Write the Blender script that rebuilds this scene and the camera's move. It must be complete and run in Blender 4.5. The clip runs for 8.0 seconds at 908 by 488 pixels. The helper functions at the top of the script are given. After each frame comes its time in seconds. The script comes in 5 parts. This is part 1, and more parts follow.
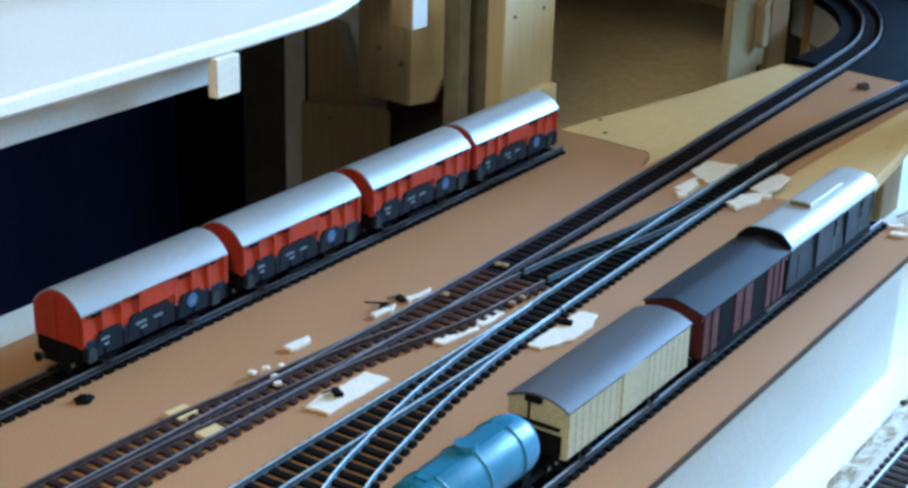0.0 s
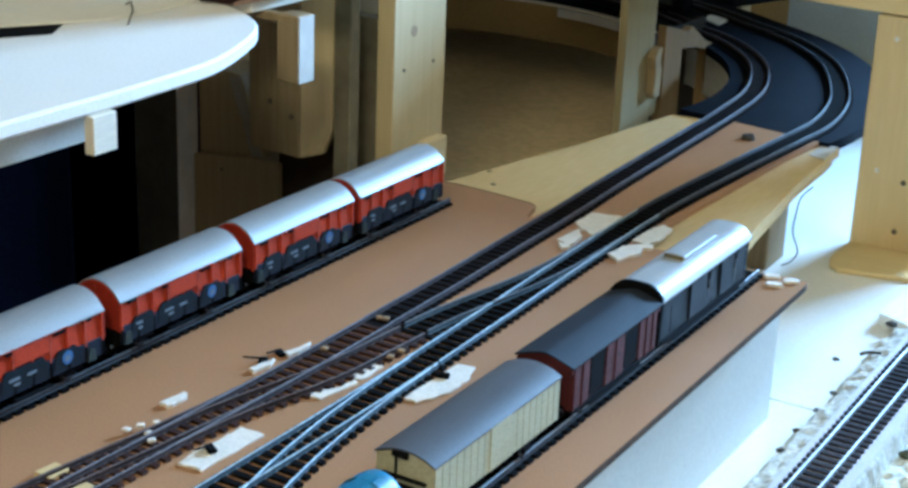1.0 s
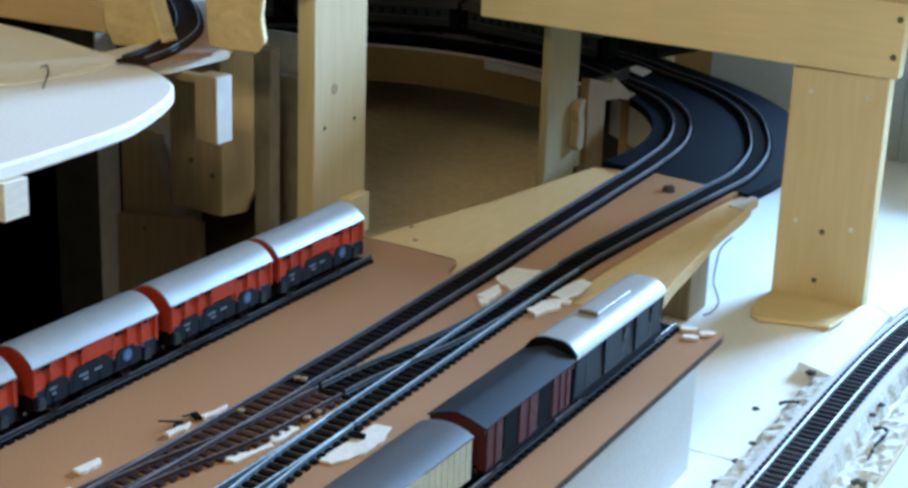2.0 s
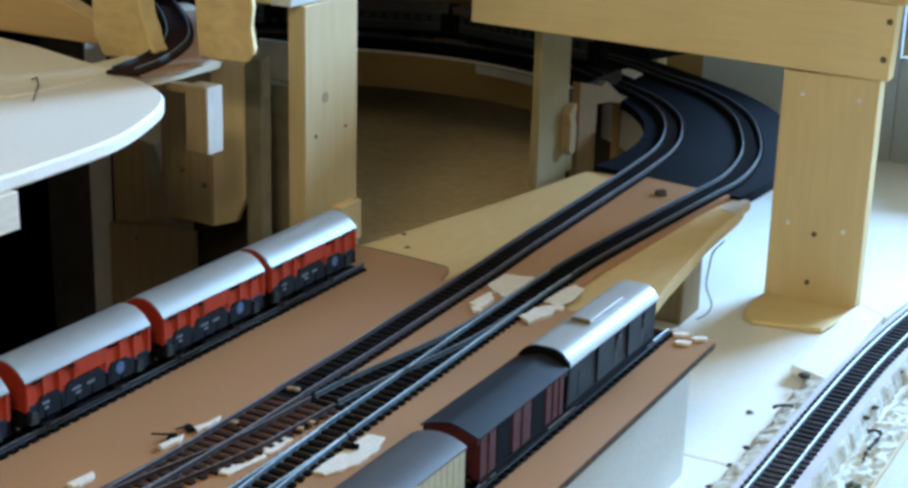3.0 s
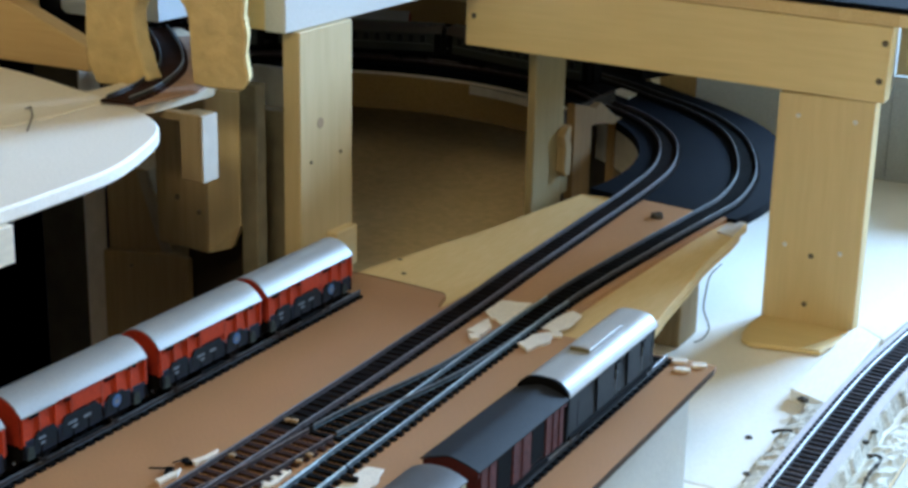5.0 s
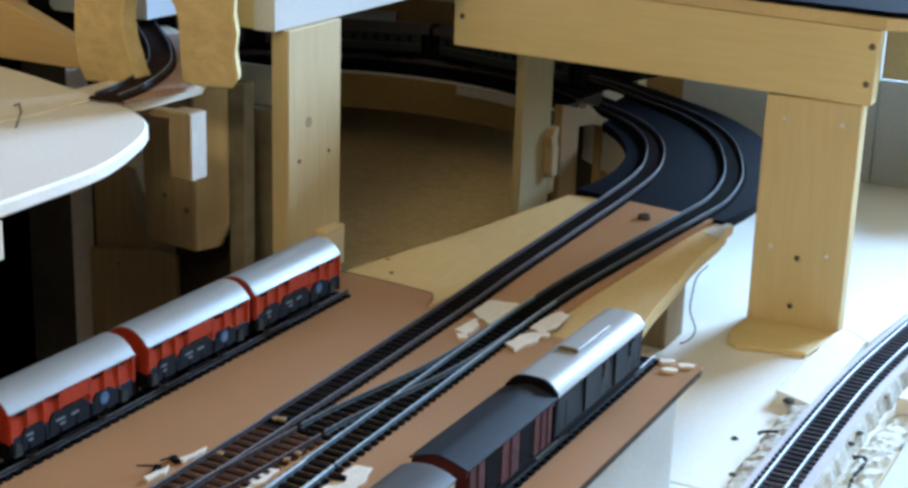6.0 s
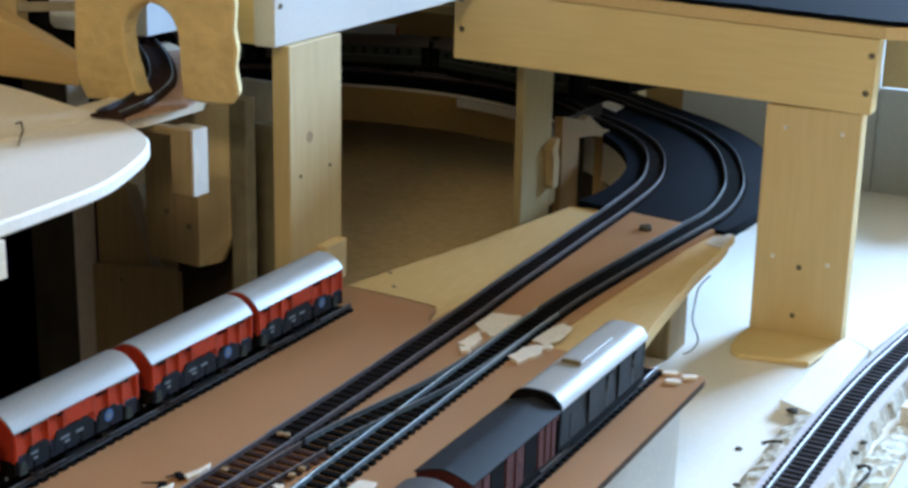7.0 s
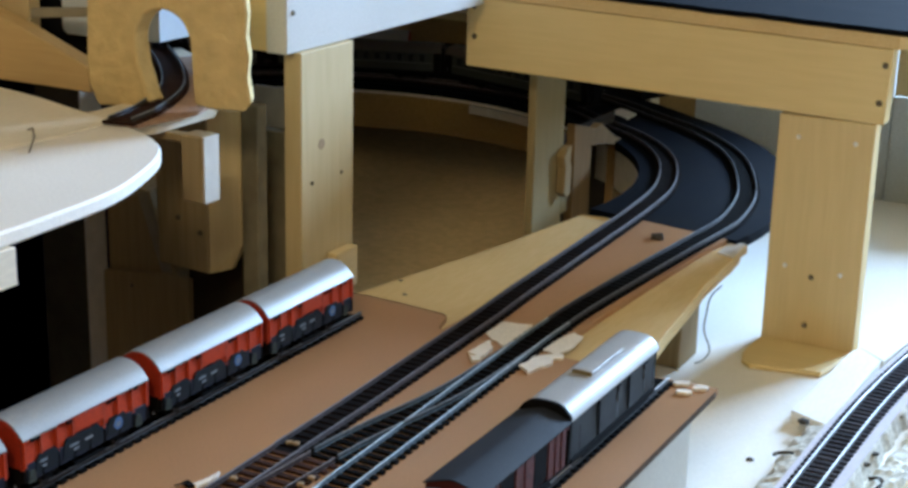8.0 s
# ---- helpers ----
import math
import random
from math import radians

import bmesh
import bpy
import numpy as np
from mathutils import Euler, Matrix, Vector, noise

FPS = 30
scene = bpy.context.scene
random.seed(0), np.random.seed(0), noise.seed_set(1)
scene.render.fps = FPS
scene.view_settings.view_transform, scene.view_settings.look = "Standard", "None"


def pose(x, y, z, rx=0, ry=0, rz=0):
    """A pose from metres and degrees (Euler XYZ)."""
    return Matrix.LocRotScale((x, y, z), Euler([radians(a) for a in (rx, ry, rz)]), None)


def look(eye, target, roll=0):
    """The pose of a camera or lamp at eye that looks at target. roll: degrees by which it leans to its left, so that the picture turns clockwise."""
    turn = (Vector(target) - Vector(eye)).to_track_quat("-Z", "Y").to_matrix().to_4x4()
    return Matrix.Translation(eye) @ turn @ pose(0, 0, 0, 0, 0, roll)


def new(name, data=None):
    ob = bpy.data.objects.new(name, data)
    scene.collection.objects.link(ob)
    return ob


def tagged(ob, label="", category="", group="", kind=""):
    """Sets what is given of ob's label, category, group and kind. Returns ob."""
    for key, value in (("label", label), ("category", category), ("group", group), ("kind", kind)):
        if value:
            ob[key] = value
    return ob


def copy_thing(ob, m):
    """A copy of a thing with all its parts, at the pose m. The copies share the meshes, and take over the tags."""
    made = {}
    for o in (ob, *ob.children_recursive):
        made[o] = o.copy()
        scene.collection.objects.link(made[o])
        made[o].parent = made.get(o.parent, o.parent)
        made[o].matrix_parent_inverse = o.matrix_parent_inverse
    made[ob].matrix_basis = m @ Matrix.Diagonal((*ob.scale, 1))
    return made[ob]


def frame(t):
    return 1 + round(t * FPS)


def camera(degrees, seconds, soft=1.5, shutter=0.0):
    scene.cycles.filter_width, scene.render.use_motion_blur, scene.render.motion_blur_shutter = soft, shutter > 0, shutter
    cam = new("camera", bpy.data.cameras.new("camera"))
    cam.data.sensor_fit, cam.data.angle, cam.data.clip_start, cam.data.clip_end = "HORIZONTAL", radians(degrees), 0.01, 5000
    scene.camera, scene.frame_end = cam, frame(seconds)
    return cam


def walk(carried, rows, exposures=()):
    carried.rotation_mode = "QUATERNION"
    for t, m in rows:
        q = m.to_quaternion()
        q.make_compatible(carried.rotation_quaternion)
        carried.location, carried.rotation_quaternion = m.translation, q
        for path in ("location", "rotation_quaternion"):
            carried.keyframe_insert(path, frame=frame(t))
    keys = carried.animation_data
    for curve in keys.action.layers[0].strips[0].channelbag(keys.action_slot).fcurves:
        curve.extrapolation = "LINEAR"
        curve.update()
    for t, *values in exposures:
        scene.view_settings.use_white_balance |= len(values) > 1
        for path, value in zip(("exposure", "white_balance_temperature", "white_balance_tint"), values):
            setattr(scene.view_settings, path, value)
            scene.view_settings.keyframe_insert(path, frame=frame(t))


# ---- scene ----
cam = camera(32.0, 8.0, soft=3.1)
PATH = [
    (0, (0.353, 0.086, 1.34), (-0.674, 1.638, 0.61), 1.6),
    (0.5, (0.363, 0.091, 1.341), (-0.619, 1.681, 0.628), 2.1),
    (1, (0.376, 0.093, 1.35), (-0.58, 1.714, 0.673), 2.3),
    (1.5, (0.383, 0.092, 1.354), (-0.549, 1.745, 0.722), 2.4),
    (2, (0.391, 0.099, 1.36), (-0.515, 1.77, 0.739), 2.1),
    (3.5, (0.392, 0.102, 1.365), (-0.51, 1.776, 0.744), 1.4),
    (4, (0.389, 0.104, 1.364), (-0.511, 1.779, 0.743), 1.3),
    (4.5, (0.391, 0.103, 1.37), (-0.505, 1.784, 0.762), 1.4),
    (4.7, (0.388, 0.106, 1.372), (-0.51, 1.787, 0.767), 1.2),
    (6, (0.383, 0.103, 1.371), (-0.493, 1.797, 0.769), 1.8),
    (6.5, (0.382, 0.104, 1.372), (-0.496, 1.796, 0.768), 1.3),
    (7, (0.383, 0.102, 1.373), (-0.497, 1.799, 0.784), 1.2),
    (7.5, (0.385, 0.102, 1.373), (-0.51, 1.789, 0.777), 0.9),
    (8, (0.382, 0.105, 1.375), (-0.512, 1.796, 0.791), 1.4),
]
TONES = [(0.0, 0.12, 4600, 5), (1.0, 0.07, 4650, 4), (1.5, -0.01, 4730, 4), (2.0, -0.08, 4880, 8), (3.5, -0.24, 5150, 6), (4.5, -0.24, 5250, 7), (6.5, -0.20, 5400, 12), (7.0, -0.21, 5450, 12), (7.5, -0.36, 5700, 13), (8.0, -0.27, 5600, 13)]
walk(cam, [(t, look(eye, target, roll)) for t, eye, target, roll in PATH], exposures=TONES)

# ---- light ----
world = bpy.data.worlds.new("daylight")
scene.world = world
world.use_nodes = True
sky = world.node_tree.nodes.new("ShaderNodeTexSky")
sky.sky_type, sky.sun_disc = "NISHITA", False
sky.sun_elevation, sky.sun_rotation = radians(40), radians(60)
world.node_tree.links.new(sky.outputs[0], world.node_tree.nodes["Background"].inputs[0])
world.node_tree.nodes["Background"].inputs[1].default_value = 0.12

window_light = bpy.data.lights.new("window_light", "AREA")
window_light.shape, window_light.size, window_light.size_y = "RECTANGLE", 0.72, 0.64
window_light.energy, window_light.color = 198.0, (0.57, 0.79, 1.0)
lamp = new("window_light", window_light)
lamp.matrix_world = look((0.62, 3.36, 1.87), (0.22, 1.2, 1.0))

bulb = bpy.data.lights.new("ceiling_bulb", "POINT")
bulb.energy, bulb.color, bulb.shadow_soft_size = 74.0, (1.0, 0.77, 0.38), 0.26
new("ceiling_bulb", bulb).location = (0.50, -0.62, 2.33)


# ---- materials ----
def surface(name, colour, rough=0.6, metal=0.0, grain=350.0, stain=18.0, amount=0.12, bump=0.15, stretch=(1, 1, 1), vary=0.0, second=None, coat=0.0, spec=0.5, relief=0.0006):
    """Colour with fine grain and broad stains, a little relief and uneven gloss."""
    m = bpy.data.materials.new(name)
    m.use_nodes = True
    n, l = m.node_tree.nodes, m.node_tree.links
    b = n["Principled BSDF"]
    co, mp = n.new("ShaderNodeTexCoord"), n.new("ShaderNodeMapping")
    mp.inputs["Scale"].default_value = stretch
    l.new(co.outputs["Object"], mp.inputs[0])
    fine, broad = n.new("ShaderNodeTexNoise"), n.new("ShaderNodeTexNoise")
    for t, sc, d in ((fine, grain, 5), (broad, stain, 3)):
        t.inputs["Scale"].default_value, t.inputs["Detail"].default_value = sc, d
        l.new(mp.outputs[0] if t is fine else co.outputs["Object"], t.inputs["Vector"])
    r1, r2 = n.new("ShaderNodeValToRGB"), n.new("ShaderNodeMix")
    lo = [c * (1 - amount) for c in colour]
    hi = list(second) if second else [min(1, c * (1 + amount)) for c in colour]
    r1.color_ramp.elements[0].position, r1.color_ramp.elements[1].position = 0.32, 0.68
    r1.color_ramp.elements[0].color, r1.color_ramp.elements[1].color = (*lo, 1), (*hi, 1)
    l.new(fine.outputs["Fac"], r1.inputs[0])
    r2.data_type, r2.blend_type = "RGBA", "MULTIPLY"
    r2.inputs["Factor"].default_value = 1.0
    r3 = n.new("ShaderNodeValToRGB")
    r3.color_ramp.elements[0].position, r3.color_ramp.elements[1].position = 0.3, 0.7
    g = 1 - amount
    r3.color_ramp.elements[0].color, r3.color_ramp.elements[1].color = (g, g * 0.99, g * 0.97, 1), (1, 1, 1, 1)
    l.new(broad.outputs["Fac"], r3.inputs[0])
    l.new(r1.outputs[0], r2.inputs["A"])
    l.new(r3.outputs[0], r2.inputs["B"])
    out = r2.outputs["Result"]
    if vary:
        info, hsv, mr = n.new("ShaderNodeObjectInfo"), n.new("ShaderNodeHueSaturation"), n.new("ShaderNodeMapRange")
        mr.inputs["To Min"].default_value, mr.inputs["To Max"].default_value = 1 - vary, 1 + vary
        l.new(info.outputs["Random"], mr.inputs["Value"])
        l.new(mr.outputs[0], hsv.inputs["Value"])
        l.new(out, hsv.inputs["Color"])
        out = hsv.outputs[0]
    l.new(out, b.inputs["Base Color"])
    rr = n.new("ShaderNodeMapRange")
    rr.inputs["To Min"].default_value, rr.inputs["To Max"].default_value = max(0.03, rough - 0.1), min(1, rough + 0.1)
    l.new(broad.outputs["Fac"], rr.inputs["Value"])
    l.new(rr.outputs[0], b.inputs["Roughness"])
    b.inputs["Metallic"].default_value = metal
    b.inputs["Coat Weight"].default_value = coat
    b.inputs["Specular IOR Level"].default_value = spec
    if bump:
        bp = n.new("ShaderNodeBump")
        bp.inputs["Strength"].default_value, bp.inputs["Distance"].default_value = bump, relief
        l.new(fine.outputs["Fac"], bp.inputs["Height"])
        l.new(bp.outputs[0], b.inputs["Normal"])
    return m


M = {
    "hardboard": surface("hardboard", (0.400, 0.216, 0.102), 0.45, grain=900, stain=6, amount=0.13, bump=0.06, spec=0.3),
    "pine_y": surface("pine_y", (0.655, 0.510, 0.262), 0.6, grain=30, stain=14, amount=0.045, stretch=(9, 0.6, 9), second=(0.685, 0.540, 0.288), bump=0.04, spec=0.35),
    # Toned lighter than pine_z to carry the light on the beam's front.
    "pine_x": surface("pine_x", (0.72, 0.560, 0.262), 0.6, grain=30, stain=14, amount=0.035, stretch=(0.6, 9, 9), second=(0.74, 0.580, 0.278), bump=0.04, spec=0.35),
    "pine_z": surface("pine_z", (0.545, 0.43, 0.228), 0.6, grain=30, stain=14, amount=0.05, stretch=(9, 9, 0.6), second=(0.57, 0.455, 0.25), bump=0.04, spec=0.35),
    # Lighter copy of pine_z: the right post's stronger light is in the colour.
    "pine_lit": surface("pine_lit", (0.665, 0.51, 0.245), 0.6, grain=30, stain=14, amount=0.04, stretch=(9, 9, 0.6), second=(0.685, 0.53, 0.26), bump=0.04, spec=0.35),
    "ply": surface("ply", (0.65, 0.472, 0.212), 0.65, grain=60, stain=12, amount=0.05, stretch=(8, 0.8, 8), second=(0.67, 0.505, 0.25), bump=0.05, spec=0.25),
    "white_board": surface("white_board", (0.90, 0.885, 0.84), 0.32, grain=500, stain=7, amount=0.04, bump=0.04),
    "white_wood": surface("white_wood", (0.74, 0.68, 0.56), 0.6, grain=90, stain=12, amount=0.07, stretch=(8, 1, 8), bump=0.08),
    "navy_paint": surface("navy_paint", (0.0030, 0.0043, 0.0088), 0.8, grain=700, stain=16, amount=0.35, bump=0.12, spec=0.05),
    "black_paint": surface("black_paint", (0.006, 0.006, 0.008), 0.85, grain=500, stain=20, amount=0.3, bump=0.2, spec=0.1),
    "rail": surface("rail", (0.25, 0.29, 0.33), 0.52, metal=0.3, grain=400, stain=60, amount=0.25, bump=0.05),
    "rail_brown": surface("rail_brown", (0.125, 0.088, 0.080), 0.55, metal=0.15, grain=400, stain=60, amount=0.25, bump=0.1),
    "sleeper": surface("sleeper", (0.0055, 0.005, 0.005), 0.9, grain=900, stain=90, amount=0.3, bump=0.3, vary=0.3, spec=0.04),
    "sleeper_brown": surface("sleeper_brown", (0.042, 0.020, 0.015), 0.85, grain=900, stain=90, amount=0.3, bump=0.3, vary=0.25, spec=0.10),
    "sleeper_worn": surface("sleeper_worn", (0.050, 0.048, 0.058), 0.9, grain=900, stain=90, amount=0.3, bump=0.3, vary=0.3, spec=0.06),
    "red": surface("red", (0.43, 0.042, 0.008), 0.55, grain=600, stain=50, amount=0.16, bump=0.05, spec=0.25),
    "dark_red": surface("dark_red", (0.060, 0.010, 0.010), 0.65, grain=600, stain=50, amount=0.2, bump=0.1, spec=0.2),
    "cream": surface("cream", (0.42, 0.385, 0.25), 0.6, grain=600, stain=50, amount=0.12, bump=0.08, spec=0.3),
    "roof_white": surface("roof_white", (0.24, 0.24, 0.24), 0.36, grain=600, stain=25, amount=0.06, bump=0.02, spec=0.9),
    "roof_grey": surface("roof_grey", (0.075, 0.075, 0.085), 0.50, grain=600, stain=45, amount=0.10, bump=0.02, spec=0.4),
    "roof_silver": surface("roof_silver", (0.33, 0.33, 0.33), 0.42, grain=600, stain=40, amount=0.07, bump=0.02),
    "roof_brown": surface("roof_brown", (0.060, 0.050, 0.046), 0.42, grain=600, stain=40, amount=0.08, bump=0.02),
    "coach_dark": surface("coach_dark", (0.020, 0.025, 0.032), 0.45, grain=500, stain=50, amount=0.2, bump=0.04, spec=0.3),
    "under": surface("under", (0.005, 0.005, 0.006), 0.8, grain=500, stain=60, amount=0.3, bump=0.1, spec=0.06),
    "panel_blue": surface("panel_blue", (0.007, 0.011, 0.026), 0.55, grain=500, stain=60, amount=0.2, bump=0.05, spec=0.2),
    "tank_blue": surface("tank_blue", (0.024, 0.150, 0.27), 0.4, grain=500, stain=50, amount=0.12, bump=0.04),
    "mark_white": surface("mark_white", (0.17, 0.21, 0.26), 0.5, amount=0.05, bump=0.0),
    "mark_blue": surface("mark_blue", (0.06, 0.15, 0.38), 0.5, amount=0.1, bump=0.0),
    "steel": surface("steel", (0.42, 0.42, 0.43), 0.35, metal=1.0, grain=400, stain=60, amount=0.2, bump=0.1),
    "screw_dark": surface("screw_dark", (0.16, 0.13, 0.09), 0.5, metal=0.6, amount=0.2, bump=0.1),
    "screw_bright": surface("screw_bright", (0.86, 0.85, 0.83), 0.35, metal=0.3, amount=0.1, bump=0.05),
    "card": surface("card", (0.80, 0.745, 0.67), 0.8, grain=500, stain=40, amount=0.10, bump=0.1),
    "foam": surface("foam", (0.66, 0.505, 0.235), 0.85, grain=75, stain=22, amount=0.08, bump=0.7, relief=0.005, spec=0.3),
    "plaster": surface("plaster", (0.76, 0.765, 0.70), 0.9, grain=220, stain=45, amount=0.12, bump=1.0),
    "moss": surface("moss", (0.10, 0.11, 0.06), 0.9, grain=300, stain=60, amount=0.3, bump=1.0),
    "cork": surface("cork", (0.62, 0.585, 0.50), 0.85, grain=300, stain=55, amount=0.24, bump=0.8),
    # Ochre of the unseen walls is chosen for the warm fill they bounce.
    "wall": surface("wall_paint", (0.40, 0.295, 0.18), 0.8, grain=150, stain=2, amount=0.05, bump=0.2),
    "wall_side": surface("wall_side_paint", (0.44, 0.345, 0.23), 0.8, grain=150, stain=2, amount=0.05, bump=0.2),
    # Bluish tint paints daylight into the white far wall.
    "wall_far": surface("wall_far_paint", (0.68, 0.72, 0.78), 0.8, grain=150, stain=2, amount=0.05, bump=0.2),
    "grey_board": surface("grey_board", (0.62, 0.605, 0.545), 0.5, grain=500, stain=10, amount=0.07, bump=0.04),
    "brown_board": surface("brown_board", (0.33, 0.215, 0.078), 0.7, grain=300, stain=6, amount=0.12, bump=0.08, spec=0.2),
    "floor": surface("floor_tile", (0.16, 0.12, 0.09), 0.6, grain=60, stain=4, amount=0.12),
    "curtain": surface("curtain", (0.016, 0.028, 0.11), 0.9, grain=500, stain=6, amount=0.25, bump=0.4, spec=0.1),
    "cable": surface("cable", (0.30, 0.29, 0.26), 0.5, amount=0.05, bump=0.0),
    # Darker copy of red: the weaker light on the end walls is painted in.
    "hoop_red": surface("hoop_red", (0.26, 0.022, 0.006), 0.6, grain=600, stain=50, amount=0.15, bump=0.05, spec=0.2),
    "roof_dark": surface("roof_dark", (0.016, 0.018, 0.025), 0.62, grain=600, stain=45, amount=0.15, bump=0.05, spec=0.15),
    "rail_lilac": surface("rail_lilac", (0.17, 0.150, 0.165), 0.6, metal=0.1, grain=400, stain=60, amount=0.25, bump=0.05),
    "web_lilac": surface("web_lilac", (0.060, 0.047, 0.049), 0.65, metal=0.1, grain=400, stain=60, amount=0.3, bump=0.1, spec=0.2),
    "rail_teal": surface("rail_teal", (0.37, 0.42, 0.45), 0.5, metal=0.3, grain=400, stain=60, amount=0.2, bump=0.05),
    "web_teal": surface("web_teal", (0.060, 0.082, 0.095), 0.6, metal=0.2, grain=400, stain=60, amount=0.3, bump=0.1, spec=0.3),
    "web_brown": surface("web_brown", (0.045, 0.029, 0.025), 0.7, metal=0.1, grain=400, stain=60, amount=0.3, bump=0.1, spec=0.2),
    "sleeper_dark": surface("sleeper_dark", (0.0095, 0.0065, 0.0060), 0.9, grain=900, stain=90, amount=0.3, bump=0.3, vary=0.3, spec=0.05),
    # Darker copy of pine_z: the inner post's shade is in the colour.
    "shaded_post_pine": surface("shaded_post_pine", (0.30, 0.235, 0.115), 0.7, grain=30, stain=14, amount=0.07, stretch=(9, 9, 0.6), second=(0.32, 0.25, 0.125), bump=0.05, spec=0.2),
    "rail_bright": surface("rail_bright", (0.42, 0.45, 0.50), 0.45, metal=0.2, grain=400, stain=60, amount=0.15, bump=0.05),
    # Pine darkened to paint in the shade on timbers behind and below.
    "shaded_pine": surface("shaded_pine", (0.30, 0.222, 0.110), 0.7, grain=30, stain=9, amount=0.08, stretch=(9, 9, 0.6), second=(0.345, 0.26, 0.14), bump=0.05, spec=0.2),
    # Dark tone carries the shade on the batten and the tall plank.
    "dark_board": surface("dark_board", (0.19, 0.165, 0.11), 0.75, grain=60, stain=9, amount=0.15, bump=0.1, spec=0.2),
    "pale_edge": surface("pale_edge", (0.58, 0.55, 0.50), 0.65, grain=80, stain=12, amount=0.08, bump=0.06),
    "grey_screen": surface("grey_screen", (0.50, 0.52, 0.51), 0.7, grain=300, stain=5, amount=0.08, bump=0.05, spec=0.2),
    "rear_floor": surface("rear_floor", (0.70, 0.515, 0.262), 0.8, grain=120, stain=6, amount=0.10, bump=0.06, spec=0.15),
    "rail_side": surface("rail_side", (0.035, 0.030, 0.030), 0.55, metal=0.2, grain=400, stain=60, amount=0.2, bump=0.1, spec=0.2),
    "cream_board": surface("cream_board", (0.90, 0.85, 0.74), 0.5, grain=90, stain=9, amount=0.05, stretch=(8, 1, 8), bump=0.05),
    "coach_side": surface("coach_side", (0.020, 0.026, 0.024), 0.45, grain=500, stain=50, amount=0.15, bump=0.04, spec=0.35),
    # Dark tone that paints in the shade of gaps and recesses.
    "shade_board": surface("shade_board", (0.030, 0.021, 0.012), 0.8, grain=60, stain=9, amount=0.15, bump=0.1, spec=0.12),
    "grey_wood": surface("grey_wood", (0.30, 0.27, 0.205), 0.7, grain=60, stain=12, amount=0.1, bump=0.06, spec=0.2),
    "cut_edge": surface("cut_edge", (0.085, 0.052, 0.030), 0.8, grain=300, stain=25, amount=0.4, bump=0.2, spec=0.15),
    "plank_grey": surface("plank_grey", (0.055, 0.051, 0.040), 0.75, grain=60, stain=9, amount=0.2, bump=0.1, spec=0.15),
    "brace_wood": surface("brace_wood", (0.56, 0.395, 0.175), 0.65, grain=30, stain=12, amount=0.06, stretch=(0.6, 9, 9), second=(0.58, 0.415, 0.19), bump=0.05, spec=0.25),
    # Blue tint puts daylight into the colour of pale surfaces.
    "daylit_paint": surface("daylit_paint", (0.70, 0.76, 0.84), 0.5, grain=500, stain=9, amount=0.05, bump=0.04),
    "knot": surface("knot", (0.36, 0.25, 0.135), 0.65, grain=300, stain=200, amount=0.2, bump=0.05),
    "cream_paint": surface("cream_paint", (0.90, 0.865, 0.815), 0.45, grain=500, stain=7, amount=0.05, bump=0.04),
    "bed_brown": surface("bed_brown", (0.42, 0.27, 0.19), 0.85, grain=300, stain=40, amount=0.15, bump=0.4),
    "dusty_red": surface("dusty_red", (0.095, 0.032, 0.034), 0.7, grain=500, stain=70, amount=0.3, bump=0.1, spec=0.2),
    "dusty_orange": surface("dusty_orange", (0.42, 0.062, 0.028), 0.65, grain=500, stain=90, amount=0.25, bump=0.1, spec=0.2),
    "step_green": surface("step_green", (0.035, 0.045, 0.040), 0.6, grain=500, stain=90, amount=0.3, bump=0.1, spec=0.2),
    "end_bronze": surface("end_bronze", (0.17, 0.14, 0.06), 0.6, amount=0.2, bump=0.05),
    "beam_paint": surface("beam_paint", (0.56, 0.56, 0.55), 0.5, grain=500, stain=9, amount=0.06, bump=0.04),
    "rail_low": surface("rail_low", (0.68, 0.71, 0.77), 0.4, metal=0.2, grain=400, stain=60, amount=0.15, bump=0.05),
    # Darkened pine: the shade on the inner panel is put into this tone.
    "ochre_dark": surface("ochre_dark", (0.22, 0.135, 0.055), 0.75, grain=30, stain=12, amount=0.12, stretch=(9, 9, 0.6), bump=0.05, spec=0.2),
    "underlay": surface("underlay", (0.60, 0.565, 0.625), 0.8, grain=400, stain=30, amount=0.08, bump=0.1),
    "bark": surface("bark", (0.050, 0.042, 0.030), 0.9, grain=300, stain=90, amount=0.35, bump=0.8),
    "rail_mid": surface("rail_mid", (0.15, 0.155, 0.17), 0.6, metal=0.1, grain=400, stain=60, amount=0.25, bump=0.05),
    "teal_dark": surface("teal_dark", (0.0045, 0.010, 0.017), 0.55, grain=500, stain=90, amount=0.3, bump=0.05, spec=0.2),
    "van_grey": surface("van_grey", (0.008, 0.011, 0.015), 0.55, grain=500, stain=60, amount=0.2, bump=0.05, spec=0.15),
    "pale_strip": surface("pale_strip", (0.87, 0.85, 0.79), 0.5, grain=90, stain=12, amount=0.05, stretch=(8, 1, 8), bump=0.05),
    "glass_dark": surface("glass_dark", (0.010, 0.012, 0.015), 0.5, amount=0.1, bump=0.0, spec=0.15),
}


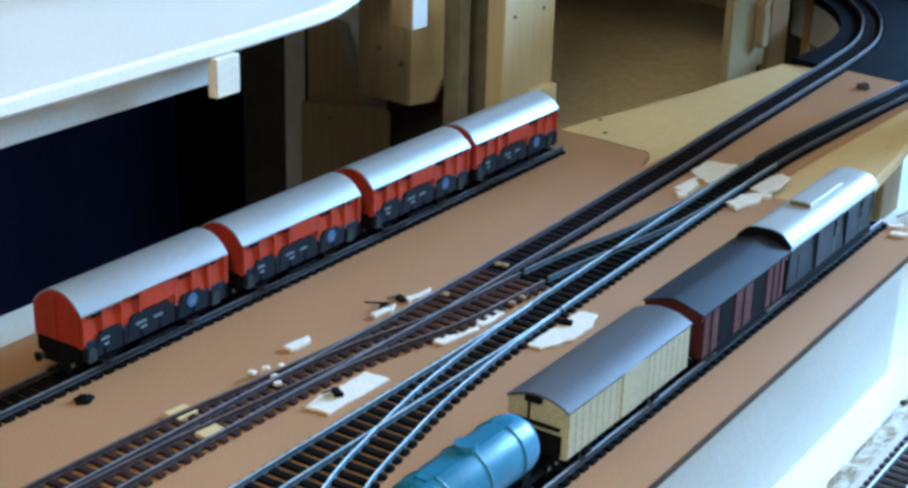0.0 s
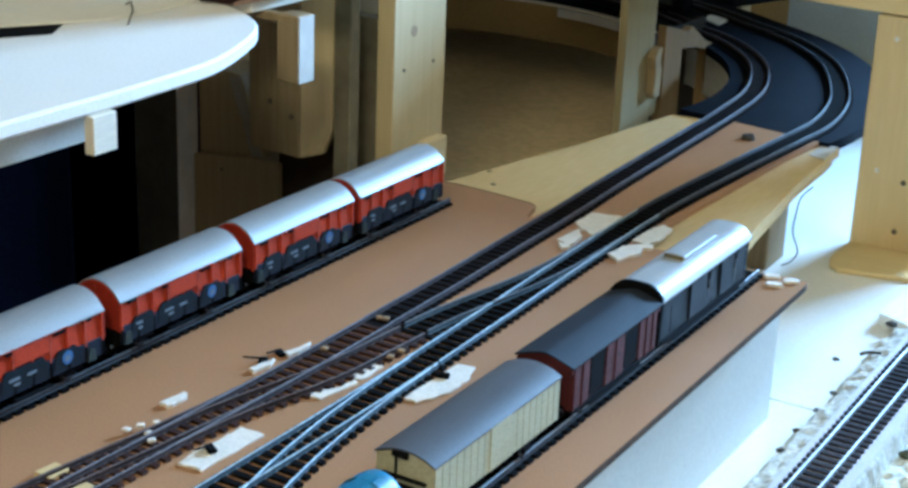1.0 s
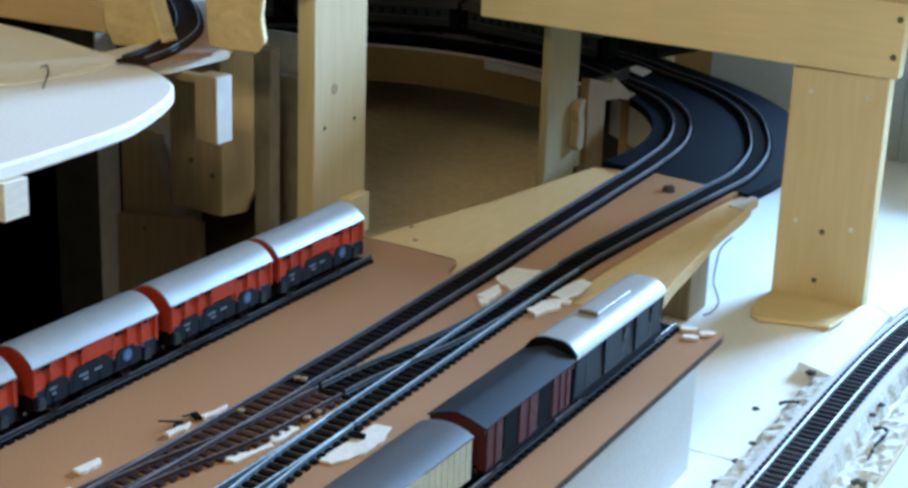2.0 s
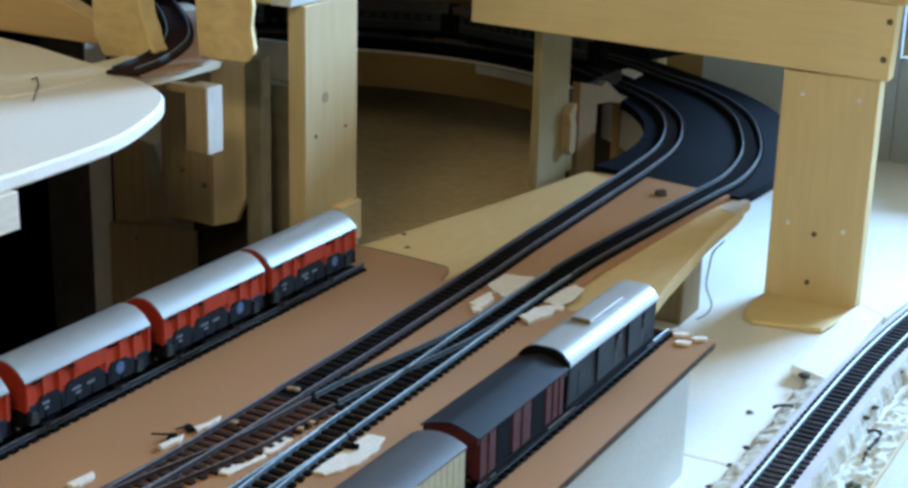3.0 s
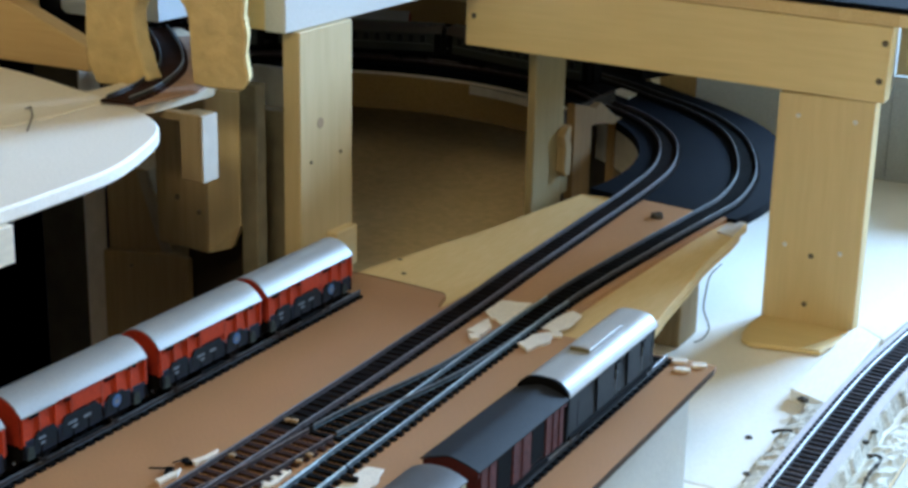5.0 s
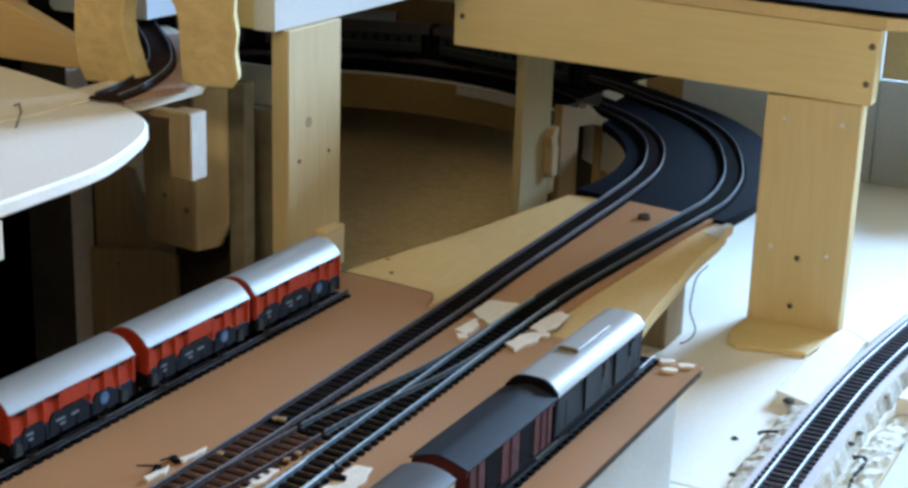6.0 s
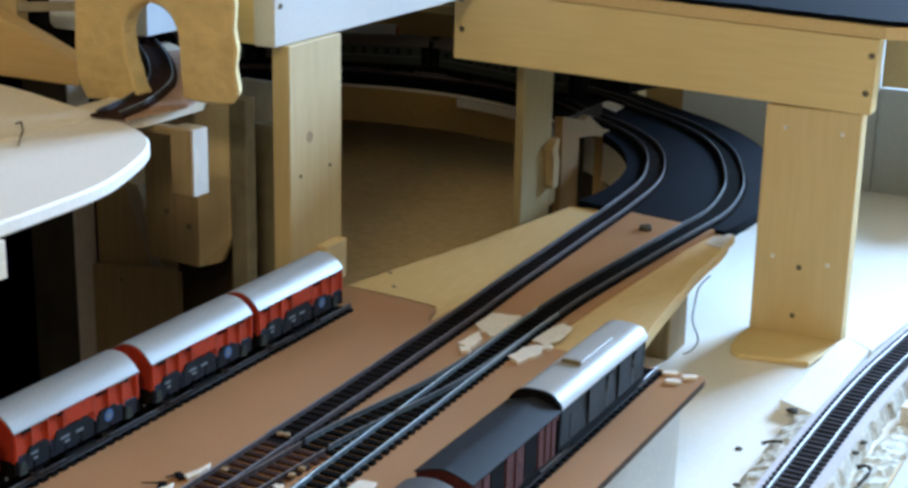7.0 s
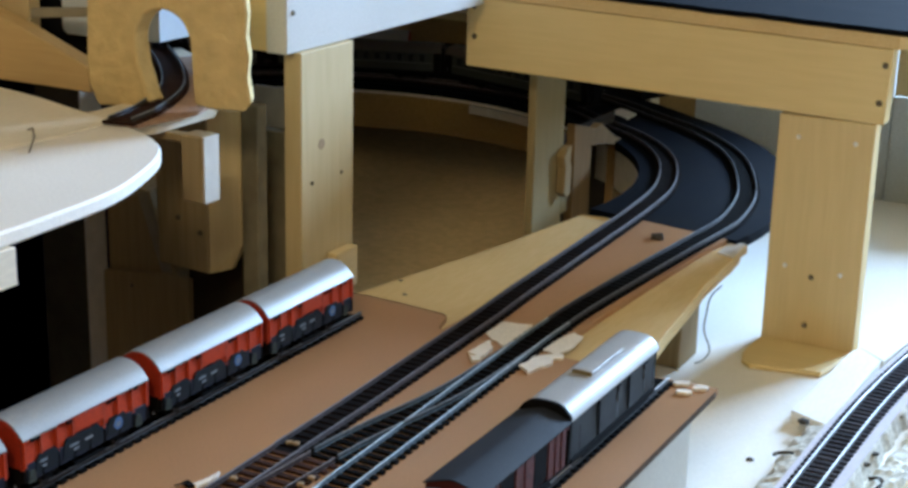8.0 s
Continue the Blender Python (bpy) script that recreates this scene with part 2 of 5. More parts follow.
# ---- mesh helpers ----
def thing(name, label="", category="", group="", kind="", at=(0, 0, 0)):
    ob = new(name)
    ob.empty_display_size = 0.02
    ob.location = at
    return tagged(ob, label, category, group, kind)


def part(name, bm, material, parent=None, label="", smooth=False):
    me = bpy.data.meshes.new(name)
    bm.to_mesh(me)
    bm.free()
    me.materials.append(M[material])
    if smooth:
        me.polygons.foreach_set("use_smooth", [True] * len(me.polygons))
    ob = new(name, me)
    if parent:
        ob.parent = parent
    return tagged(ob, label)


def solid(name, bm, material, label, category, group="", kind=""):
    return tagged(part(name, bm, material), label, category, group, kind)


def block(x0, x1, y0, y1, z0, z1, bevel=0.0, bm=None):
    bm = bm or bmesh.new()
    own = bmesh.new()
    v = [own.verts.new((x, y, z)) for x in (x0, x1) for y in (y0, y1) for z in (z0, z1)]
    for f in ((0, 1, 3, 2), (4, 6, 7, 5), (0, 4, 5, 1), (2, 3, 7, 6), (0, 2, 6, 4), (1, 5, 7, 3)):
        own.faces.new([v[i] for i in f])
    if bevel:
        bmesh.ops.bevel(own, geom=own.edges[:], offset=bevel, segments=1, affect="EDGES", profile=0.5)
    bmesh.ops.recalc_face_normals(own, faces=own.faces[:])
    return join(bm, own)


def join(bm, own):
    me = bpy.data.meshes.new("scratch")
    own.to_mesh(me)
    own.free()
    bm.from_mesh(me)
    bpy.data.meshes.remove(me)
    return bm


def prism(points, axis, a, b, bevel=0.0, bm=None):
    """An outline pushed from a to b along an axis. z: (x, y); y: (x, z); x: (y, z)."""
    bm = bm or bmesh.new()
    own = bmesh.new()
    put = {"z": lambda p, h: (p[0], p[1], h), "y": lambda p, h: (p[0], h, p[1]), "x": lambda p, h: (h, p[0], p[1])}[axis]
    lo, hi = [own.verts.new(put(p, a)) for p in points], [own.verts.new(put(p, b)) for p in points]
    own.faces.new(lo), own.faces.new(hi[::-1])
    k = len(points)
    for i in range(k):
        own.faces.new((lo[i], hi[i], hi[(i + 1) % k], lo[(i + 1) % k]))
    bmesh.ops.recalc_face_normals(own, faces=own.faces[:])
    if bevel:
        rim = [e for e in own.edges if len(e.link_faces) == 2 and e.calc_face_angle(0) > 0.6]
        bmesh.ops.bevel(own, geom=rim, offset=bevel, segments=1, affect="EDGES", profile=0.5)
    return join(bm, own)


def rod(p, q, r, sides=10, r2=None, bm=None):
    """A round bar from p to q."""
    bm = bm or bmesh.new()
    own = bmesh.new()
    p, q = Vector(p), Vector(q)
    turn = (q - p).to_track_quat("Z", "Y").to_matrix()
    rings = []
    for c, rad in ((p, r), (q, r if r2 is None else r2)):
        rings.append([own.verts.new(c + turn @ Vector((math.cos(2 * math.pi * i / sides) * rad, math.sin(2 * math.pi * i / sides) * rad, 0))) for i in range(sides)])
    own.faces.new(rings[0][::-1]), own.faces.new(rings[1])
    for i in range(sides):
        own.faces.new((rings[0][i], rings[0][(i + 1) % sides], rings[1][(i + 1) % sides], rings[1][i]))
    return join(bm, own)


def spline(points, step=0.004):
    """A smooth line through the points, as even steps with headings."""
    pts = [Vector((*p, 0)) if len(p) == 2 else Vector(p) for p in points]
    ext = [pts[0] * 2 - pts[1], *pts, pts[-1] * 2 - pts[-2]]
    fine = []
    for i in range(1, len(ext) - 2):
        a, b, c, d = ext[i - 1:i + 3]
        for k in range(24):
            t = k / 24
            fine.append(0.5 * ((2 * b) + (c - a) * t + (2 * a - 5 * b + 4 * c - d) * t * t + (3 * b - a - 3 * c + d) * t ** 3))
    fine.append(pts[-1])
    out, left = [fine[0]], step
    for a, b in zip(fine, fine[1:]):
        seg = (b - a).length
        while seg >= left and seg > 1e-9:
            a = a + (b - a) * (left / seg)
            out.append(a.copy())
            seg, left = (b - a).length, step
        left -= seg
    heads = []
    for i in range(len(out)):
        heads.append((out[min(i + 1, len(out) - 1)] - out[max(i - 1, 0)]).normalized())
    return out, heads


def sweep(pts, heads, section, bm=None):
    """A section of (side, up) pushed along a line; side is to the right of the way."""
    bm = bm or bmesh.new()
    own = bmesh.new()
    rings = []
    for p, h in zip(pts, heads):
        s = Vector((h.y, -h.x, 0)).normalized()
        rings.append([own.verts.new(p + s * a + Vector((0, 0, u))) for a, u in section])
    k = len(section)
    for a, b in zip(rings, rings[1:]):
        for i in range(k):
            own.faces.new((a[i], a[(i + 1) % k], b[(i + 1) % k], b[i]))
    own.faces.new(rings[0]), own.faces.new(rings[-1][::-1])
    bmesh.ops.recalc_face_normals(own, faces=own.faces[:])
    return join(bm, own)


def arc(cx, cy, r, a0, a1, n):
    return [(cx + r * math.cos(radians(a0 + (a1 - a0) * i / n)), cy + r * math.sin(radians(a0 + (a1 - a0) * i / n))) for i in range(n + 1)]


# ---- room ----
def room():
    solid("floor", block(-2.7, 1.8, -2.2, 3.5, -0.1, 0.0), "floor", "dull brown tiled floor of the hobby room", "floor", kind="structure")
    solid("ceiling", block(-2.7, 1.8, -2.2, 3.5, 2.5, 2.6), "wall", "plain unseen ceiling, ochre for warm bounce light", "ceiling", kind="structure")
    bm = block(-2.7, 0.23, 3.38, 3.5, 0.0, 2.5)
    block(1.01, 1.8, 3.38, 3.5, 0.0, 2.5, bm=bm)
    block(0.23, 1.01, 3.38, 3.5, 0.0, 1.52, bm=bm)
    block(0.23, 1.01, 3.38, 3.5, 2.22, 2.5, bm=bm)
    solid("wall_north", bm, "wall_far", "plain white painted wall with a window opening", "wall", kind="structure")
    solid("wall_south", block(-2.7, 1.8, -2.2, -2.08, 0.0, 2.5), "wall", "plain unseen wall, ochre for warm bounce light", "wall", kind="structure")
    solid("wall_west", block(-2.7, -2.58, -2.08, 3.38, 0.0, 2.5), "wall", "plain unseen wall, ochre for warm bounce light", "wall", kind="structure")
    solid("wall_east", block(1.68, 1.8, -2.08, 3.38, 0.0, 2.5), "wall_side", "plain unseen wall, ochre for warm bounce light", "wall", kind="structure")
    w = thing("window_1", "white framed window letting in daylight", "window", kind="structure")
    bm = block(0.23, 1.01, 3.40, 3.45, 1.52, 1.55)
    block(0.23, 1.01, 3.40, 3.45, 2.19, 2.22, bm=bm)
    block(0.23, 0.26, 3.40, 3.45, 1.55, 2.19, bm=bm)
    block(0.98, 1.01, 3.40, 3.45, 1.55, 2.19, bm=bm)
    part("window_frame", bm, "white_board", w)
    part("window_sill", block(0.19, 1.05, 3.37, 3.3795, 1.49, 1.515), "white_board", w)


room()

# ---- the baseboards ----
Z0, LOW = 1.0, 0.905
CX, CY = -0.42, 1.40


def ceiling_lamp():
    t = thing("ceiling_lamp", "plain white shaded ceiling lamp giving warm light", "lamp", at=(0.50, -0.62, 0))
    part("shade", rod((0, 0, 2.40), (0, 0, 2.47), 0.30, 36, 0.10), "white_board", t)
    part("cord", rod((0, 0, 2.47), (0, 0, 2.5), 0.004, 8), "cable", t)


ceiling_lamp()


def low_table():
    t = thing("layout_table", "low pale painted baseboard carrying the lower level", "table")
    seam = 1.028
    part("tabletop", prism([(-0.30, 0.15), (0.75, 0.15), (0.75, seam - 0.0012), (-0.30, seam - 0.0012)], "z", LOW - 0.018, LOW, 0.0008), "white_board", t)
    part("tabletop", prism([(-0.115, seam + 0.0012), (0.75, seam + 0.0012), (0.75, 2.2), (-0.115, 2.2)], "z", LOW - 0.018, LOW, 0.0008), "white_board", t)
    part("tabletop", prism([(-0.117, seam + 0.0012), (-0.117, 2.2), (-1.15, 2.2), (-1.15, 1.12), (-0.30, 1.12), (-0.30, seam + 0.0012)], "z", LOW - 0.018, LOW - 0.001, 0.0008), "rear_floor", t, "unpainted brown rear board")
    # Made tall and wide to keep window light off the rear.
    part("back_panel", block(-0.95, 0.06, 2.12, 2.132, LOW, 1.40, 0.0008), "brown_board", t, "brown back panel")
    # Added panel that blocks light from the west side.
    part("end_panel", block(-0.982, -0.970, 1.14, 2.1195, LOW, 1.244, 0.0008), "brown_board", t, "added brown end panel keeping light off the rear")
    for x, y in ((-1.08, 1.16), (-1.08, 2.12), (0.68, 2.12), (0.68, 0.22), (-0.24, 0.22)):
        part("leg", block(x - 0.03, x + 0.03, y - 0.03, y + 0.03, 0.0, LOW - 0.018, 0.002), "pine_z", t)


def staging_board():
    t = thing("staging_board", "brown hardboard yard deck on pale side panels", "baseboard")
    deck = [(-0.2245, 0.18), (0.099, 0.18), (0.0985, 0.6), (0.0965, 1.006), (0.046, 1.004), (-0.02, 1.004), (-0.106, 1.009), (-0.1085, 1.014), (-0.1135, 1.034), (-0.118, 1.0365), (-0.152, 1.0405), (-0.185, 1.0425), (-0.2245, 1.041)]
    part("deck", prism(deck, "z", Z0 - 0.004, Z0), "hardboard", t)
    part("edge", prism([(0.0990, 0.18), (0.0985, 0.6), (0.0966, 1.000), (0.0973, 1.000), (0.0992, 0.6), (0.0997, 0.18)], "z", Z0 - 0.0040, Z0 - 0.0004), "cut_edge", t, "dark cut edge of the sheet")
    part("side_panel", block(0.071, 0.083, 0.20, 0.998, LOW, Z0 - 0.004, 0.0006), "grey_board", t, "pale painted side panel")
    part("end_panel", block(-0.216, 0.0705, 0.976, 0.988, LOW, Z0 - 0.012, 0.0006), "white_wood", t)
    part("side_panel", block(-0.2225, -0.2165, 0.20, 0.988, LOW, Z0 - 0.004, 0.0006), "pine_y", t)


def ledge():
    solid("ledge", block(-0.258, -0.2255, 0.18, 1.02, Z0 - 0.016, Z0 - 0.002, 0.001), "grey_board", "narrow grey ledge fixed along the yard deck", "ledge")


def tongue_board():
    t = thing("approach_board", "pale plywood approach to the curve with hardboard strips", "baseboard")
    under = [(-0.21, 0.99), (-0.2015, 1.048), (-0.190, 1.107), (-0.167, 1.21), (-0.146, 1.343), (-0.126, 1.346), (-0.02, 1.335), (0.0085, 1.334), (0.0085, 1.317), (0.0115, 1.285), (0.0125, 1.25), (0.0145, 1.213), (0.0205, 1.165), (0.027, 1.10), (0.034, 1.05), (0.034, 0.99)]
    part("plywood", prism(under, "z", Z0 - 0.012, Z0 - 0.0045, 0.0005), "ply", t)
    lip = under[8:]
    part("fascia", prism(lip + [(x - 0.006, y) for x, y in lip[::-1]], "z", Z0 - 0.0150, Z0 - 0.0122), "ply", t, "pale sawn edge under the plywood")
    part("strip", prism([(-0.104, 1.0105), (-0.0215, 1.006), (-0.0205, 1.10), (-0.0165, 1.19), (-0.013, 1.27), (-0.0065, 1.335), (-0.045, 1.343), (-0.090, 1.349)], "z", Z0 - 0.0044, Z0 - 0.0004), "hardboard", t)
    part("patch", prism([(-0.0045, 1.296), (0.0105, 1.290), (0.008, 1.318), (0.0075, 1.332), (-0.0055, 1.333)], "z", Z0 - 0.0044, Z0 - 0.0034), "pale_edge", t, "patch of pale paint")
    for x, y in ((-0.169, 1.071), (-0.188, 1.098)):
        part("nail", rod((x, y, Z0 - 0.0046), (x, y, Z0 - 0.0041), 0.0019, 8), "screw_dark", t)
    edge = [(-0.107, 1.0098), (-0.1095, 1.0148), (-0.1143, 1.0345), (-0.1185, 1.0372), (-0.152, 1.0412), (-0.185, 1.0432), (-0.202, 1.0427)]
    # Flat dark strip drawn in place of the shaded gap.
    part("seam", prism(edge + [(x - 0.0006, y + 0.0018) for x, y in edge[::-1]], "z", Z0 - 0.0044, Z0 - 0.0004), "shade_board", t, "dark strip standing in for the shaded gap along the sheet")
    part("post", block(-0.050, -0.017, 1.256, 1.298, LOW, Z0 - 0.0122, 0.001), "shaded_pine", t, "short brown support post")
    part("post", block(-0.16, -0.12, 1.10, 1.14, LOW, Z0 - 0.012, 0.001), "pine_z", t, "short pine support post")


def on_bend(r, a):
    """A place on the bend, which opens out towards the back."""
    r += 0.00145 * min(max(a - 60, 0), 80)
    return CX + r * math.cos(radians(a)), CY + r * math.sin(radians(a))


def bend(r, a0, a1, n):
    return [on_bend(r, a0 + (a1 - a0) * i / n) for i in range(n + 1)]


def ring(r0, r1, a0, a1, z0, z1, n=72):
    return prism(bend(r1, a0, a1, n) + bend(r0, a1, a0, n), "z", z0, z1)


def curve_board():
    t = thing("curve_board", "dark navy painted curved baseboard turning back on itself", "baseboard")
    part("deck", ring(0.283, 0.428, -10, 225, Z0 - 0.009, Z0 - 0.0002), "navy_paint", t)
    part("inner_fascia", ring(0.284, 0.292, -6, 61.5, Z0 - 0.050, Z0 - 0.0095), "pale_edge", t, "bent pale edging below the deck")
    part("edging", ring(0.2825, 0.2855, 62, 140, Z0 - 0.0125, Z0 - 0.0093), "white_wood", t, "thin pale edging strip")
    part("ledge", ring(0.276, 0.2855, 80, 97, Z0 - 0.022, Z0 - 0.0127), "pale_edge", t, "short pale ledge")
    part("fascia", ring(0.286, 0.296, 62, 126, Z0 - 0.055, Z0 - 0.0095), "brown_board", t, "brown wooden fascia below the deck")
    part("fascia", ring(0.286, 0.296, 126.2, 215, Z0 - 0.055, Z0 - 0.0095), "white_board", t, "white painted fascia below the deck")
    part("rear_deck", ring(0.4285, 0.54, 72, 205, Z0 - 0.002, Z0 + 0.010), "black_paint", t, "black rear shelf")
    part("plank", block(-0.70, -0.30, 2.012, 2.027, 1.035, 1.047, 0.0006), "pine_x", t)
    for a in (8, 40, 78, 110, 150, 190):
        r = 0.325 if a < 72 else 0.485
        x, y = on_bend(r, a)
        part("post", block(x - 0.02, x + 0.02, y - 0.015, y + 0.015, LOW, Z0 - 0.0092 if a < 72 else Z0 - 0.0022, 0.001), "pine_z", t)


low_table()
staging_board()
ledge()
tongue_board()
curve_board()

# ---- tracks ----
SLEEPER_TOP, RAIL = 0.0019, 0.0050
STEP = 0.0078


def sleeper_mesh(length, material, width=0.0052):
    bm = block(-length / 2, length / 2, -width / 2, width / 2, 0.0, SLEEPER_TOP, 0.0)
    me = bpy.data.meshes.new("sleeper")
    bm.to_mesh(me)
    bm.free()
    me.materials.append(M[material])
    return me


SLEEPERS = {k: sleeper_mesh(0.0234, k) for k in ("sleeper", "sleeper_brown", "sleeper_dark")}
SLEEPERS["narrow"] = sleeper_mesh(0.0275, "sleeper_worn", 0.0034)
RAIL_SECTION = [(-0.0008, SLEEPER_TOP), (0.0008, SLEEPER_TOP), (0.0004, 0.0026), (0.0004, 0.0042), (-0.0004, 0.0042), (-0.0004, 0.0026)]
HEAD_SECTION = [(-0.0005, 0.00421), (0.0005, 0.00421), (0.0005, RAIL - 0.0002), (0.0003, RAIL), (-0.0003, RAIL), (-0.0005, RAIL - 0.0002)]


def rails_of(t, pts, heads, material, gauge=0.0165, wide=1.0, web="rail_side"):
    for side in (-gauge / 2, gauge / 2):
        o = part("rail", sweep(pts, heads, [(a * wide + side, u) for a, u in RAIL_SECTION]), web, t)
        part("rail_head", sweep(pts, heads, [(a * wide + side, u) for a, u in HEAD_SECTION]), material, o, "worn shiny rail top")


def track(points, z, label, sleeper="sleeper", rail="rail", group="tracks", wide=1.0, web="rail_side"):
    t = thing("railway_track", label, "model track", group, at=(0, 0, z))
    pts, heads = spline(points)
    rails_of(t, pts, heads, rail, wide=wide, web=web)
    pts, heads = spline(points, STEP)
    for p, h in zip(pts, heads):
        o = new("sleeper", SLEEPERS[sleeper])
        o.parent = t
        o.location = p
        o.rotation_euler = (0, 0, math.atan2(-h.x, h.y))
    return t


def line_b(a1=215):
    return [(-0.0805, 0.785), (-0.0815, 0.86), (-0.084, 0.94), (-0.0868, 1.03), (-0.0905, 1.10), (-0.0937, 1.19), (-0.0965, 1.27), (-0.0995, 1.35), (-0.1065, 1.43)] + bend(0.3115, 17, a1, 18)


def line_c(a1=215):
    return [(-0.0385, 1.062), (-0.0383, 1.085), (-0.0365, 1.125), (-0.0325, 1.19), (-0.0285, 1.25), (-0.024, 1.31), (-0.0205, 1.365), (-0.0262, 1.420), (-0.0385, 1.474)] + bend(0.3835, 21, a1, 20)


track([(-0.1718, 0.20), (-0.1718, 0.5), (-0.1718, 1.003)], Z0, "dark siding track under the red wagons", rail="rail_mid")
track(line_b(), Z0, "dark main track curving away behind the posts", "sleeper_dark", "rail_lilac", wide=0.8, web="web_lilac")
track(line_c(), Z0, "dark main track with shiny rails round the curve", rail="rail_mid", wide=0.8)
track([(0.0590, 0.20), (0.0590, 0.6), (0.0585, 1.0)], Z0, "siding track along the edge of the board", rail="rail_bright")


def turnout(branches, y0, y1, z, label, sleeper, rail, wide=1.0, web="rail_side", broad=0.0042):
    """Tracks that run together: each branch is a line x(y); sleepers reach across those that are close."""
    t = thing("turnout", label, "model track", "turnouts", at=(0, 0, z))
    lines = []
    for k, pts in enumerate(branches):
        p, h = spline(pts)
        p = [q - Vector((0, 0, 0.0002 * k + 0.0001)) for q in p]
        rails_of(t, p, h, rail if isinstance(rail, str) else rail[k], wide=wide, web=web)
        lines.append(p)
    y = y0
    while y < y1:
        xs = sorted(min(l, key=lambda q: abs(q.y - y)).x for l in lines if l[0].y - 0.002 <= y <= l[-1].y + 0.002)
        groups = []
        for x in xs:
            if groups and x - groups[-1][-1] < 0.031:
                groups[-1].append(x)
            else:
                groups.append([x])
        for g in groups:
            w = g[-1] - g[0] + 0.0245
            part("sleeper", block(-w / 2, w / 2, -broad / 2, broad / 2, 0, SLEEPER_TOP), sleeper, t).location = ((g[0] + g[-1]) / 2, y, 0)
        y += STEP
    return t


turnout([[(-0.085, 0.20), (-0.0835, 0.45), (-0.0805, 0.62), (-0.0792, 0.70), (-0.0800, 0.785)],
         [(-0.100, 0.40), (-0.095, 0.52), (-0.0865, 0.60), (-0.0810, 0.66), (-0.0795, 0.70)],
         [(-0.0812, 0.60), (-0.0785, 0.635), (-0.0735, 0.665), (-0.0668, 0.695), (-0.0622, 0.722), (-0.0600, 0.752), (-0.0577, 0.788)]], 0.204, 0.786, Z0,
        "brown turnout at the yard throat", "sleeper_brown", ("rail_lilac", "rail_brown", "rail_brown"), web="web_brown", broad=0.0034)
turnout([[(-0.0576, 0.790), (-0.0553, 0.815), (-0.0512, 0.842), (-0.0450, 0.878), (-0.0408, 0.912), (-0.0388, 0.950), (-0.0384, 1.00)],
         [(-0.029, 0.20), (-0.0295, 0.50), (-0.0295, 0.70), (-0.0315, 0.78), (-0.0335, 0.85), (-0.036, 0.928), (-0.037, 0.97), (-0.0385, 1.02), (-0.0385, 1.060)],
         [(0.030, 0.42), (0.014, 0.50), (-0.003, 0.550), (-0.0105, 0.582), (-0.0205, 0.635), (-0.0270, 0.695), (-0.0300, 0.755)]], 0.204, 1.060, Z0,
        "shiny turnout leading to the sidings", "sleeper", ("rail_mid", "rail_teal", "rail_teal"), 1.0, "web_teal", 0.0037)

# the lower line on its cork bed
LOWLINE = [(0.1435, 0.55), (0.144, 0.80), (0.1445, 0.97), (0.1445, 1.10), (0.1465, 1.22), (0.1535, 1.32), (0.166, 1.43), (0.184, 1.55), (0.21, 1.70)]
BED = 0.014


def rough_bed():
    pts, heads = spline(LOWLINE, 0.004)
    rows = []
    for i, (p, h) in enumerate(zip(pts, heads)):
        s = Vector((h.y, -h.x, 0))
        a = (0.032 if p.y < 1.175 else 0.018) + 0.005 * noise.noise((i * 0.23, 0.3, 0)) + 0.0022 * noise.noise((i * 0.6, 5.3, 0))
        b = 0.0215 + 0.0025 * noise.noise((i * 0.23, 9.3, 0)) + 0.0012 * noise.noise((i * 0.5, 2.3, 0))
        side = [(-a - 0.006, 0.0), (-a - 0.001, BED - 0.006)] + [(-a + (a - 0.0195) * k / 4, BED - 0.0035 + 0.0035 * k / 4) for k in range(5)]
        row = side + [(0.0195, BED), (b, BED - 0.002), (b + 0.004, 0.0)]
        rows.append([p + s * u + Vector((0, 0, LOW + max(0.0, v + (0.0022 * noise.noise((i * 0.33, u * 140, 1)) + 0.0012 * noise.noise((i * 0.9, u * 420, 6)) if 1 <= k <= 5 else 0.0)))) for k, (u, v) in enumerate(row)])
    t = thing("track_bed", "rough pale cork bed under the lower track", "track bed")
    n, w = len(rows), len(rows[0])
    cuts = [0, n // 5, 2 * n // 5, 3 * n // 5, 4 * n // 5, n - 1]
    for c0, c1 in zip(cuts, cuts[1:]):
        bm = bmesh.new()
        own = [[bm.verts.new(v) for v in r] for r in rows[c0:c1 + 1]]
        for r, q in zip(own, own[1:]):
            for i in range(w):
                bm.faces.new((r[i], r[(i + 1) % w], q[(i + 1) % w], q[i]))
        bm.faces.new(own[0]), bm.faces.new(own[-1])
        bmesh.ops.recalc_face_normals(bm, faces=bm.faces[:])
        part("cork_sheet", bm, "cork", t)
    part("underlay", sweep(pts, heads, [(-0.0192, BED + 0.0002), (0.0205, BED + 0.0002), (0.0200, BED + 0.0011), (-0.0187, BED + 0.0011)]), "underlay", t, "smooth lavender grey underlay strip").location.z = LOW


rough_bed()
track(LOWLINE, LOW + BED + 0.0012, "dark sleepered track on the lower level", "narrow", "rail_low", wide=1.35)


